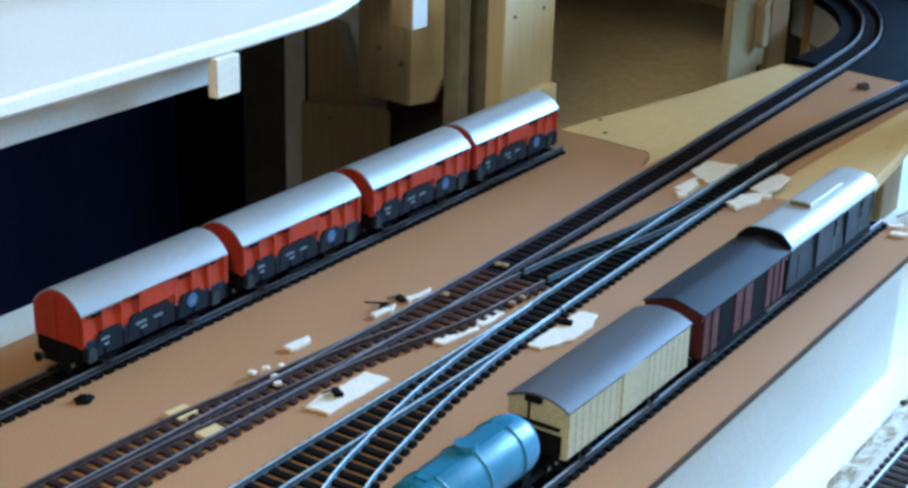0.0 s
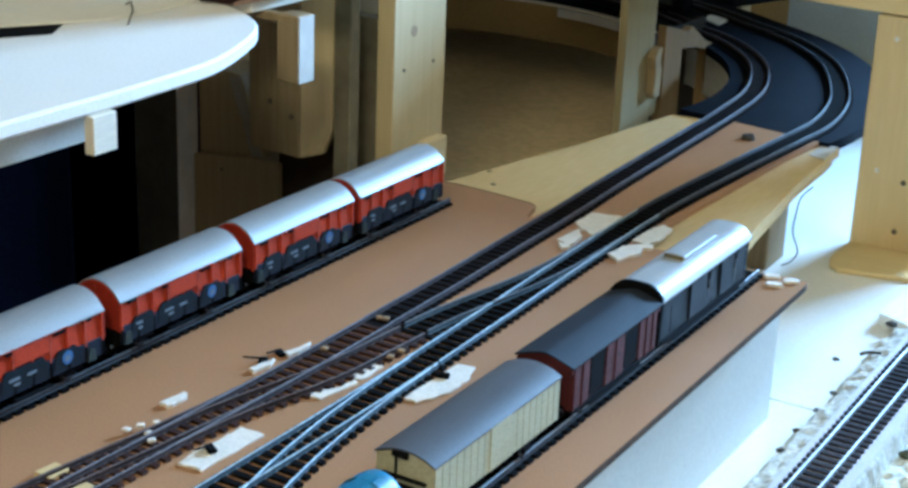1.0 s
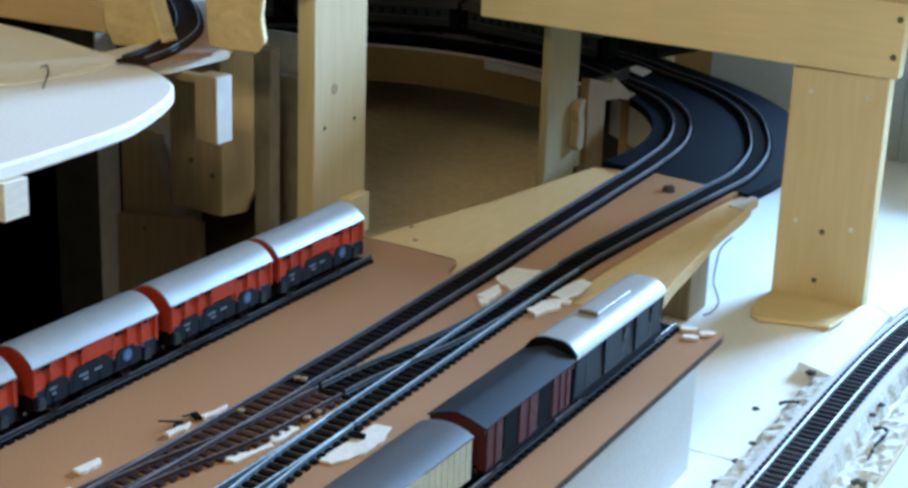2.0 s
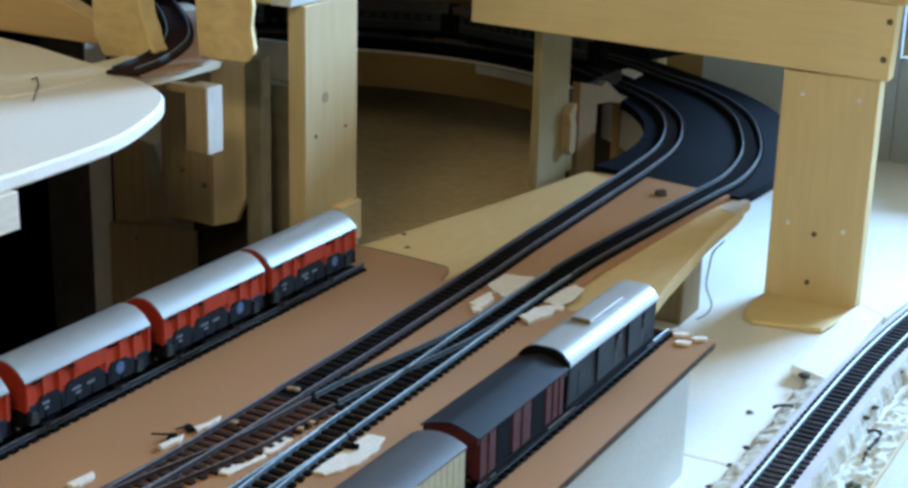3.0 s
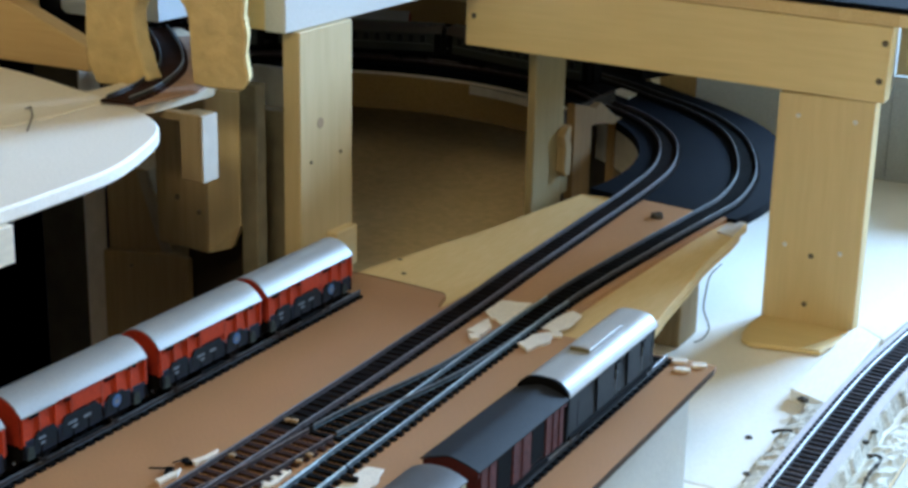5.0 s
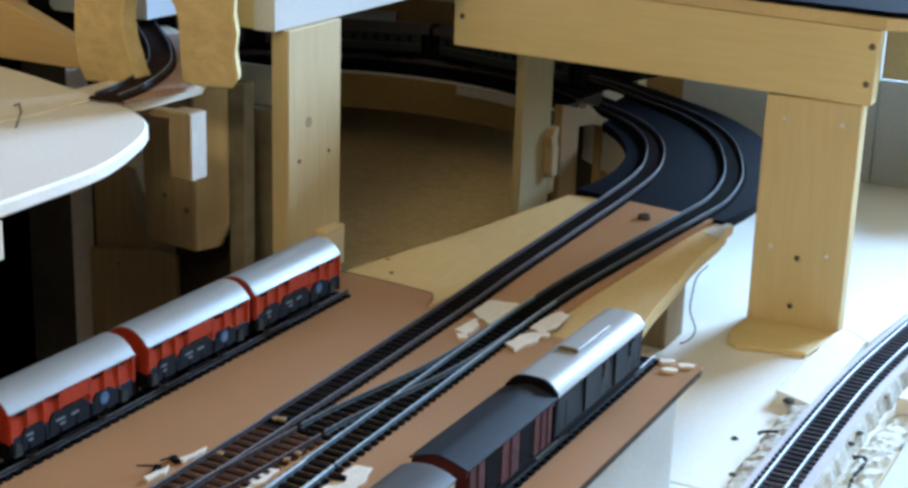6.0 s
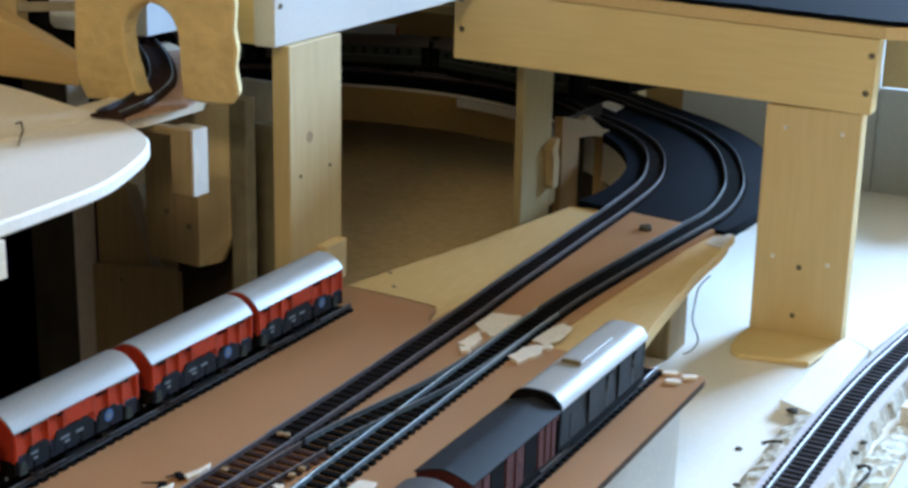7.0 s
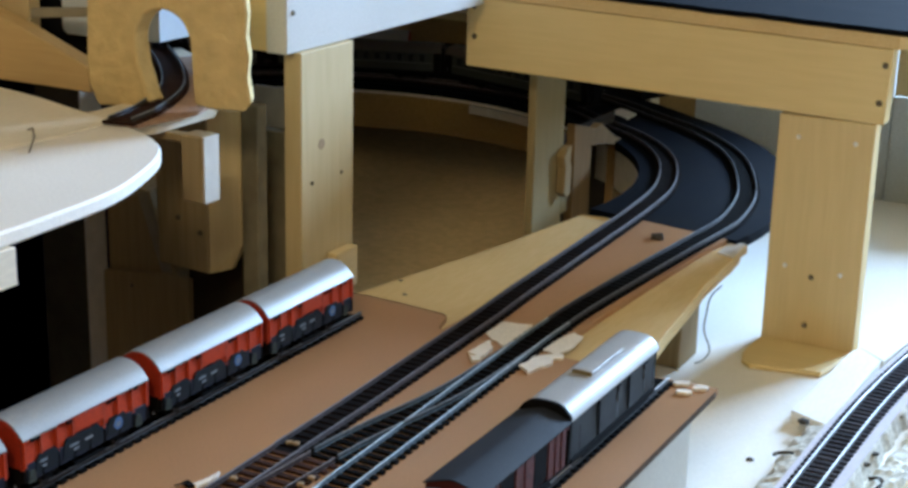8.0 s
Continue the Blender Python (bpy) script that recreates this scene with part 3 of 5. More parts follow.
# ---- rolling stock: rail top at z = 0, length along y ----
def roof_line(w, eave, crest, n=10, power=2.0):
    pts = []
    for i in range(n + 1):
        u = -1 + 2 * i / n
        pts.append((u * w / 2, crest - (crest - eave) * abs(u) ** power))
    return pts


def wheelset(t, y, r=0.0058):
    for x in (-0.0082, 0.0082):
        w = part("wheel", rod((x - 0.0013, 0, 0), (x + 0.0013, 0, 0), r, 18), "under", t)
        w.location = (0, y, r)
        part("rim", rod((x + (0.0012 if x > 0 else -0.0012), 0, 0), (x + (0.0016 if x > 0 else -0.0016), 0, 0), r * 0.88, 18), "rail_side", w)
    part("axle", rod((-0.007, y, r), (0.007, y, r), 0.001, 8), "steel", t)


def running_gear(t, length, ys, deck=0.0115, bogie=False):
    part("underframe", block(-0.0105, 0.0105, -length / 2 + 0.001, length / 2 - 0.001, deck - 0.003, deck, 0.0003), "under", t)
    for y in ys:
        wheelset(t, y)
        for x in (-0.0110, 0.0110):
            part("axle_box", block(x - 0.0010, x + 0.0010, y - 0.0035, y + 0.0035, 0.0035, deck - 0.0028, 0.0004), "under", t)
            part("spring", block(x - 0.0008, x + 0.0008, y - 0.0085, y + 0.0085, deck - 0.0045, deck - 0.0029, 0.0003), "under", t)
    for s in (-1, 1):
        y = s * length / 2
        part("buffer_beam", block(-0.0112, 0.0112, y - 0.0008, y + 0.0008, deck - 0.0042, deck + 0.0004, 0.0002), "under", t)
        for x in (-0.010, 0.010):
            b = part("buffer", rod((x, y, deck - 0.0018), (x, y + s * 0.0042, deck - 0.0018), 0.0009, 8), "steel", t)
            part("buffer_head", rod((x, y + s * 0.0040, deck - 0.0018), (x, y + s * 0.0050, deck - 0.0018), 0.0024, 12), "under", b)
        part("coupler", block(-0.002, 0.002, min(y, y + s * 0.007), max(y, y + s * 0.007), deck - 0.0062, deck - 0.0046, 0.0003), "under", t)


def curved_roof(t, length, w, eave, crest, material, over=0.0016, power=2.0, n=28):
    top = roof_line(w + 0.002, eave, crest, n, power)
    low = [(x, z - 0.0009) for x, z in top]
    o = part("roof", prism(top + low[::-1], "y", -length / 2 - over, length / 2 + over), material, t, smooth=True)
    o.data.set_sharp_from_angle(angle=radians(30))


def covered_body(t, length, w, deck, eave, crest, material, power=2.0):
    prof = [(-w / 2, deck)] + [(x * w / (w + 0.002), z - 0.0008) for x, z in roof_line(w, eave, crest, 10, power)] + [(w / 2, deck)]
    part("body", prism(prof, "y", -length / 2, length / 2), material, t)


def red_wagon():
    t = thing("covered_wagon", "red covered goods wagon with pale curved roof", "model wagon", "red wagons")
    L, W = 0.1005, 0.0300
    running_gear(t, L, (-0.029, 0.029), 0.0095)
    covered_body(t, L, W, 0.0165, 0.0335, 0.0424, "red", 2.3)
    part("floor_box", block(-W / 2 + 0.001, W / 2 - 0.001, -L / 2 + 0.0008, L / 2 - 0.0008, 0.0095, 0.0164), "under", t)
    curved_roof(t, L, W, 0.0335, 0.0430, "roof_white", over=0.0, power=2.3)
    for s in (-1, 1):
        y = s * L / 2
        wall = [(-W / 2, 0.0178)] + [(x, z - 0.0006) for x, z in roof_line(W, 0.0335, 0.0430, 20, 2.3)] + [(W / 2, 0.0178)]
        part("end_wall", prism(wall, "y", min(y, y + s * 0.0010), max(y, y + s * 0.0010)), "hoop_red", t, "red arched end wall")
        part("end_rib", block(-0.0006, 0.0006, min(y + s * 0.0011, y + s * 0.0018), max(y + s * 0.0011, y + s * 0.0018), 0.0185, 0.0405), "hoop_red", t)
        part("end_skirt", block(-0.0135, 0.0135, min(y, y + s * 0.0009), max(y, y + s * 0.0009), 0.0098, 0.0177), "under", t)
        x = s * (W / 2)
        part("side_skirt", block(x - 0.0006, x + 0.0006, -L / 2 + 0.001, L / 2 - 0.001, 0.0095, 0.0192, 0.0002), "panel_blue", t, "dark lower side panel")
        for k in range(9):
            y = -L / 2 + 0.0016 + k * (L - 0.0032) / 8
            part("rib", block(x - 0.0007, x + 0.0007, y - 0.0006, y + 0.0006, 0.0175, 0.0325), "dusty_orange" if k % 2 else "red", t)
            part("strut", block(x - 0.0010, x + 0.0010, y - 0.0005, y + 0.0005, 0.0098, 0.0170), "under", t)
        part("door", block(x - 0.0008, x + 0.0008, -0.0115, 0.0115, 0.0235, 0.0322, 0.0003), "red", t)
        part("door_rail", block(x - 0.0012, x + 0.0012, -0.024, 0.024, 0.0326, 0.0333), "hoop_red", t)
        for y0, y1, top in ((-0.0405, -0.0245, 0.0218), (-0.0195, 0.0085, 0.0226), (0.0155, 0.0310, 0.0214)):
            low, high = [(y0 - 0.002, 0.0115), (y1 + 0.002, 0.0115)], [(y1, top - 0.002), (y1 - 0.002, top), (y0 + 0.002, top), (y0, top - 0.002)]
            part("plaque", prism(low + high, "x", x - 0.0009, x + 0.0009), "teal_dark", t, "dark teal panel with rounded corners")
        for y in (-0.0445, 0.0405):
            part("step_plate", prism([(y - 0.0028, 0.0085), (y + 0.0028, 0.0085), (y + 0.0022, 0.0150), (y - 0.0018, 0.0158)], "x", x - 0.0010, x + 0.0010), "step_green", t, "dull green step plate")
        for y, wd in ((-0.040, 0.0065), (-0.014, 0.005), (0.019, 0.0075), (0.0385, 0.0055)):
            part("vent", block(x - 0.0006, x + 0.0006, y - wd / 2, y + wd / 2, 0.0305, 0.0322), "under", t, "dark vent under the eave")
        for y, wd, z in ((-0.036, 0.005, 0.0178), (-0.0355, 0.003, 0.0148), (-0.0125, 0.007, 0.0176), (-0.001, 0.006, 0.0172), (-0.011, 0.004, 0.0148)):
            part("lettering", block(x - 0.0011, x + 0.0011, y - wd / 2, y + wd / 2, z - 0.0007, z + 0.0007), "mark_white", t)
        plate = part("plate", rod((x - 0.0011, 0.0232, 0.0168), (x + 0.0011, 0.0232, 0.0168), 0.0036, 16), "mark_blue", t, "round blue plate")
        part("emblem", prism([(0.0212, 0.0152), (0.0220, 0.0186), (0.0232, 0.0166), (0.0244, 0.0186), (0.0252, 0.0152), (0.0244, 0.0152), (0.0232, 0.0150), (0.0220, 0.0152)], "x", x - 0.0013, x + 0.0013), "mark_white", plate, "pale zigzag mark")
        part("step", block(x - 0.0012, x + 0.0012, -0.012, 0.012, 0.0050, 0.0062), "under", t)
    return t


red = red_wagon()
red.matrix_basis = pose(-0.1712, 0.5955, Z0 + RAIL)
for y in (0.7075, 0.8195, 0.9265):
    copy_thing(red, pose(-0.1712, y, Z0 + RAIL))


def cream_wagon():
    t = thing("refrigerator_van", "cream slatted goods van with dark grey roof", "model wagon")
    L, W = 0.112, 0.0285
    running_gear(t, L, (-0.032, 0.032))
    covered_body(t, L, W, 0.0115, 0.0342, 0.0377, "cream")
    curved_roof(t, L, W, 0.0342, 0.0384, "roof_grey", over=0.0008)
    for s in (-1, 1):
        x = s * W / 2
        for k in range(19):
            y = -L / 2 + 0.003 + k * (L - 0.006) / 18
            part("slat", block(x - 0.0007, x + 0.0007, y - 0.00268, y + 0.00268, 0.0122, 0.0338), "cream", t)
        part("door", block(x - 0.0012, x + 0.0012, -0.010, 0.010, 0.0122, 0.0338, 0.0003), "cream", t)
        y = s * L / 2
        part("end_platform", block(-0.0118, 0.0118, min(y, y - s * 0.002) - 0.0004, max(y, y - s * 0.002) + 0.0004, 0.012, 0.022, 0.0003), "under", t)
        part("end_ladder", rod((-0.004, y + s * 0.0012, 0.022), (-0.004, y + s * 0.0012, 0.0370), 0.0006, 6), "under", t)
        part("end_rail", block(-0.0110, 0.0110, min(y, y + s * 0.0016), max(y, y + s * 0.0016), 0.0245, 0.0256), "under", t)
        part("lamp_iron", block(-0.006, 0.002, min(y, y + s * 0.002), max(y, y + s * 0.002), 0.0345, 0.0372, 0.0003), "under", t)
    return t


cream_wagon().matrix_basis = pose(0.0590, 0.6535, Z0 + RAIL)


def brown_wagon():
    t = thing("goods_van", "dark red planked goods van with grey roof", "model wagon")
    L, W = 0.098, 0.0280
    running_gear(t, L, (-0.027, 0.027))
    covered_body(t, L, W, 0.0100, 0.0338, 0.0378, "dark_red", 1.35)
    curved_roof(t, L, W + 0.0025, 0.0344, 0.0392, "roof_dark", over=0.0030, power=1.35)
    for s in (-1, 1):
        y = s * (L / 2)
        gable = [(-W / 2 - 0.0012, 0.0300)] + [(x, z - 0.0010) for x, z in roof_line(W + 0.0024, 0.0344, 0.0392, 12, 1.35)] + [(W / 2 + 0.0012, 0.0300)]
        part("end_board", prism(gable, "y", min(y, y + s * 0.0024), max(y, y + s * 0.0024)), "dark_red", t, "dark red gable board under the roof")
        x = s * W / 2
        for y0, wd in ((-0.0435, 0.0070), (-0.0345, 0.0065), (-0.0075, 0.0095), (0.0035, 0.0095), (0.0300, 0.0070), (0.0385, 0.0065), (0.0455, 0.0045)):
            part("plank", block(x - 0.0012, x + 0.0012, y0 - wd / 2, y0 + wd / 2, 0.0104, 0.0332, 0.0002), "dusty_red", t)
        for y0 in (-0.0480, -0.0390, -0.0020, 0.0345, 0.0425):
            part("rib", block(x - 0.0017, x + 0.0017, y0 - 0.0007, y0 + 0.0007, 0.0102, 0.0338), "dark_red", t)
        # Black plates paint the shade of openings that are not cut.
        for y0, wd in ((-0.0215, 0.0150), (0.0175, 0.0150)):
            part("opening", block(x - 0.0008, x + 0.0008, y0 - wd / 2, y0 + wd / 2, 0.0120, 0.0325), "under", t, "dark plate standing in for a shaded opening")
        part("eave_strip", block(x - 0.0016, x + 0.0016, -L / 2, L / 2, 0.0328, 0.0340), "dark_red", t)
        part("sill", block(x - 0.0014, x + 0.0014, -L / 2, L / 2, 0.0090, 0.0106), "under", t)
        part("step", block(x - 0.0012, x + 0.0014, -0.030, 0.030, 0.0068, 0.0078), "under", t, "dark footboard")
    return t


brown_wagon().matrix_basis = pose(0.0590, 0.7725, Z0 + RAIL)


def baggage_van():
    t = thing("baggage_van", "dark grey luggage van with silver raised roof", "model wagon")
    L, W = 0.126, 0.0285
    running_gear(t, L, (-0.037, 0.037))
    covered_body(t, L, W, 0.0085, 0.0345, 0.0410, "van_grey", 3.4)
    curved_roof(t, L, W + 0.001, 0.0345, 0.0420, "roof_silver", over=0.0012, power=3.4)
    top = roof_line(0.0125, 0.0440, 0.0446, 6)
    mon = part("roof_monitor", prism([(-0.00625, 0.0405)] + top + [(0.00625, 0.0405)], "y", -0.017, 0.030, 0.0004), "roof_silver", t, "raised roof section")
    part("monitor_end", prism([(-0.0056, 0.0412), (0.0056, 0.0412), (0.0056, 0.0436), (-0.0056, 0.0436)], "y", -0.0176, -0.0171), "end_bronze", mon, "dull bronze end plate")
    for s in (-1, 1):
        y = s * (L / 2)
        grow = 0.0004 if s < 0 else -0.0012
        out = [(-W / 2 - grow, 0.0085)] + [(x, z + grow) for x, z in roof_line(W + 0.0018 + 2 * grow, 0.0350, 0.0425, 20, 3.4)] + [(W / 2 + grow, 0.0085)]
        part("end_frame", prism(out, "y", min(y, y + s * 0.0022), max(y, y + s * 0.0022)), "under", t)
        part("gangway", block(-0.0065, 0.0065, min(y + s * 0.0022, y + s * 0.0052), max(y + s * 0.0022, y + s * 0.0052), 0.0100, 0.0330, 0.0006), "under", t)
        x = s * W / 2
        for y0, wd in ((-0.012, 0.024), (0.030, 0.020)):
            part("door", block(x - 0.0007, x + 0.0007, y0 - wd / 2, y0 + wd / 2, 0.0105, 0.0325, 0.0003), "van_grey", t)
            part("door_track", block(x - 0.0011, x + 0.0011, y0 - wd / 2 - 0.004, y0 + wd / 2 + 0.004, 0.0326, 0.0333), "under", t)
        for y0 in (0.006, 0.046):
            part("window", block(x - 0.0009, x + 0.0009, y0 - 0.0030, y0 + 0.0030, 0.0215, 0.0305), "glass_dark", t)
        for y0 in (-0.052, -0.026, 0.001, 0.018, 0.041, 0.056):
            part("handrail", rod((x + s * 0.0012, y0, 0.013), (x + s * 0.0012, y0, 0.028), 0.00018, 6), "mark_white" if y0 in (0.001, 0.041) else "under", t)
        part("sole_bar", block(x - 0.0010, x + 0.0010, -L / 2 + 0.002, L / 2 - 0.002, 0.0075, 0.0100), "under", t)
        part("step", block(x - 0.0012, x + 0.0014, -0.046, 0.052, 0.0060, 0.0070), "under", t, "dark footboard")
    return t


baggage_van().matrix_basis = pose(0.0590, 0.8905, Z0 + RAIL)


def tank_wagon():
    t = thing("tank_wagon", "bright blue tank wagon on a dark frame", "model wagon")
    L, r, zc = 0.092, 0.0132, 0.0242
    running_gear(t, L, (-0.026, 0.026))
    bm = bmesh.new()
    prof = [(-L / 2 + 0.004, 0.0), (-L / 2 + 0.0045, 0.006), (-L / 2 + 0.006, 0.0090), (-L / 2 + 0.009, 0.0123), (-L / 2 + 0.013, r), (L / 2 - 0.013, r), (L / 2 - 0.009, 0.0123), (L / 2 - 0.006, 0.0090), (L / 2 - 0.0045, 0.006), (L / 2 - 0.004, 0.0)]
    n = 28
    rows = [[bm.verts.new((rad * math.cos(2 * math.pi * i / n), y, zc + rad * math.sin(2 * math.pi * i / n))) for i in range(n)] for y, rad in prof[1:-1]]
    for a, b in zip(rows, rows[1:]):
        for i in range(n):
            bm.faces.new((a[i], b[i], b[(i + 1) % n], a[(i + 1) % n]))
    bm.faces.new(rows[0]), bm.faces.new(rows[-1][::-1])
    bmesh.ops.recalc_face_normals(bm, faces=bm.faces[:])
    part("tank", bm, "tank_blue", t, smooth=True)
    part("dome", rod((0, 0, zc + r - 0.001), (0, 0, zc + r + 0.0025), 0.005, 18, 0.0045), "tank_blue", t)
    part("walkway", block(-0.003, 0.003, -0.030, 0.030, zc + r - 0.0004, zc + r + 0.0003), "tank_blue", t)
    for y in (-0.025, 0.0, 0.025):
        bm = bmesh.new()
        p = [Vector((0.0134 * math.cos(a), y, zc + 0.0134 * math.sin(a))) for a in [2 * math.pi * i / 24 for i in range(25)]]
        for a, b in zip(p, p[1:]):
            rod(a, b, 0.0004, 5, bm=bm)
        part("strap", bm, "tank_blue", t)
    for y in (-0.030, 0.030):
        part("saddle", prism([(-0.0105, 0.0112), (0.0105, 0.0112), (0.0115, 0.0185), (-0.0115, 0.0185)], "y", y - 0.003, y + 0.003), "under", t)
    return t


tank_wagon().matrix_basis = pose(0.0590, 0.5420, Z0 + RAIL)


# the passenger train, on the far bend
def bogie(t, y):
    for dy in (-0.014, 0.014):
        wheelset(t, y + dy)
    part("bogie", block(-0.0128, 0.0128, y - 0.021, y + 0.021, 0.0035, 0.0085, 0.0006), "under", t)


def coach(name, L, windows, roof, label, body="coach_side"):
    t = thing(name, label, "model coach", "passenger train")
    W = 0.0295
    inset = 0.33 if L > 0.15 else 0.28
    for s in (-1, 1):
        if L > 0.15:
            bogie(t, s * L * inset)
        else:
            wheelset(t, s * L * inset)
        y = s * L / 2
        part("buffer_beam", block(-0.0125, 0.0125, y - 0.0008, y + 0.0008, 0.0078, 0.0122), "under", t)
        for x in (-0.010, 0.010):
            part("buffer", rod((x, y, 0.0098), (x, y + s * 0.0045, 0.0098), 0.0018, 10), "under", t)
        part("gangway", block(-0.0065, 0.0065, min(y, y + s * 0.0035), max(y, y + s * 0.0035), 0.0115, 0.0345, 0.0006), "under", t)
        part("vestibule", block(-W / 2 + 0.003, W / 2 - 0.003, min(y, y - s * 0.009), max(y, y - s * 0.009), 0.0115, 0.0360), "under", t)
        x = s * W / 2
        n = windows
        for k in range(n):
            yy = -L / 2 + 0.022 + k * (L - 0.044) / (n - 1)
            w = part("window", block(x - 0.0007, x + 0.0007, yy - 0.0036, yy + 0.0036, 0.0225, 0.0318, 0.0003), "coach_dark", t)
            part("pane", block(x - 0.0010, x + 0.0010, yy - 0.0029, yy + 0.0029, 0.0232, 0.0311), "glass_dark", w)
        part("waist_strip", block(x - 0.0008, x + 0.0008, -L / 2 + 0.010, L / 2 - 0.010, 0.0206, 0.0213), "roof_grey", t)
        part("gutter", block(x - 0.0004, x + 0.0012, -L / 2 + 0.003, L / 2 - 0.003, 0.0338, 0.0346), "roof_silver", t)
        part("footboard", block(x - 0.0030, x + 0.0005, -L / 2 + 0.012, L / 2 - 0.012, 0.0075, 0.0084), "under", t)
    part("underframe", block(-0.012, 0.012, -L / 2 + 0.001, L / 2 - 0.001, 0.0085, 0.0115), "under", t)
    covered_body(t, L - 0.018, W, 0.0115, 0.0345, 0.0425, body, 2.6)
    curved_roof(t, L, W + 0.001, 0.0345, 0.0440, roof, over=0.0010, power=2.6)
    for yy in (-L / 2 + 0.018, L / 2 - 0.018):
        part("roof_rib", block(-0.011, 0.011, yy - 0.0007, yy + 0.0007, 0.0405, 0.0434), roof, t)
    return t


def steam_engine():
    t = thing("steam_locomotive", "small black tank locomotive with chimney and cab", "model locomotive", "passenger train")
    for y in (-0.016, 0.0, 0.016):
        wheelset(t, y, 0.0068)
    part("frame", block(-0.0135, 0.0135, -0.034, 0.034, 0.0095, 0.0125, 0.0004), "under", t)
    part("boiler", rod((0, -0.006, 0.0245), (0, 0.030, 0.0245), 0.0085, 20), "under", t)
    part("smokebox_door", rod((0, 0.030, 0.0245), (0, 0.0325, 0.0245), 0.0075, 20, 0.005), "under", t)
    for x in (-0.0125, 0.0125):
        part("side_tank", block(x - 0.0035, x + 0.0035, -0.008, 0.018, 0.0125, 0.0285, 0.0006), "coach_dark", t)
        part("rod", rod((x * 0.98, -0.018, 0.0060), (x * 0.98, 0.018, 0.0060), 0.0007, 6), "steel", t)
        part("cylinder", rod((x * 0.98, 0.021, 0.0085), (x * 0.98, 0.032, 0.0085), 0.0032, 12), "under", t)
    part("cab", block(-0.016, 0.016, -0.031, -0.008, 0.0125, 0.0365, 0.0005), "coach_dark", t)
    for x in (-0.0161, 0.0161):
        part("cab_window", block(x - 0.0003, x + 0.0003, -0.025, -0.015, 0.0245, 0.0330), "glass_dark", t)
    top = roof_line(0.034, 0.0365, 0.0410, 8)
    part("cab_roof", prism(top + [(x, z - 0.0009) for x, z in top[::-1]], "y", -0.0325, -0.0065), "under", t)
    part("chimney", rod((0, 0.025, 0.032), (0, 0.025, 0.0445), 0.0022, 12, 0.0029), "under", t)
    part("dome", rod((0, 0.012, 0.032), (0, 0.012, 0.0385), 0.0040, 14, 0.0030), "under", t)
    part("dome", rod((0, 0.000, 0.032), (0, 0.000, 0.0375), 0.0030, 12, 0.0022), "under", t)
    for x in (-0.0095, 0.0095):
        part("lamp", rod((x, 0.034, 0.0145), (x, 0.0365, 0.0145), 0.0018, 10), "mark_white", t)
        part("buffer", rod((x, 0.034, 0.0105), (x, 0.0390, 0.0105), 0.0022, 10), "steel", t)
    return t


def stand(t, line, y_or_s, length, z):
    """Sets a vehicle on a line with both ends over the rails."""
    pts, heads = line
    a, b = pts[int((y_or_s - length * 0.33) / 0.004)], pts[int((y_or_s + length * 0.33) / 0.004)]
    m, d = (a + b) / 2, b - a
    t.matrix_basis = pose(m.x, m.y, z, 0, 0, math.degrees(math.atan2(-d.x, d.y)))


MAIN = spline(line_b())
S0 = 0.99
stand(coach("passenger_coach", 0.222, 14, "roof_brown", "long dark grey coach with brown roof, rearmost of the train"), MAIN, S0 + 0.111, 0.222, Z0 + RAIL)
stand(coach("passenger_coach", 0.210, 13, "roof_brown", "long dark green coach with brown roof"), MAIN, S0 + 0.340, 0.210, Z0 + RAIL)
stand(coach("passenger_coach", 0.092, 6, "roof_grey", "short green coach with grey roof behind the engine"), MAIN, S0 + 0.505, 0.092, Z0 + RAIL)
stand(steam_engine(), MAIN, S0 + 0.594, 0.064, Z0 + RAIL)

FAR = [on_bend(0.475, a) for a in range(75, 204, 8)]
track(FAR, Z0 + 0.010, "dark track on the black rear shelf")
copy_thing(red, pose(*on_bend(0.383, 119), Z0 + RAIL, 0, 0, 115))


# ---- timber frame over the curve ----
def screw(t, x, y, z, material, r=0.0032, axis="y"):
    d = {"y": (0, -0.0010, 0), "x": (0.0010, 0, 0)}[axis]
    p = Vector((x, y, z))
    part("screw", rod(p, p + Vector(d), r, 10, r * 0.8), material, t)


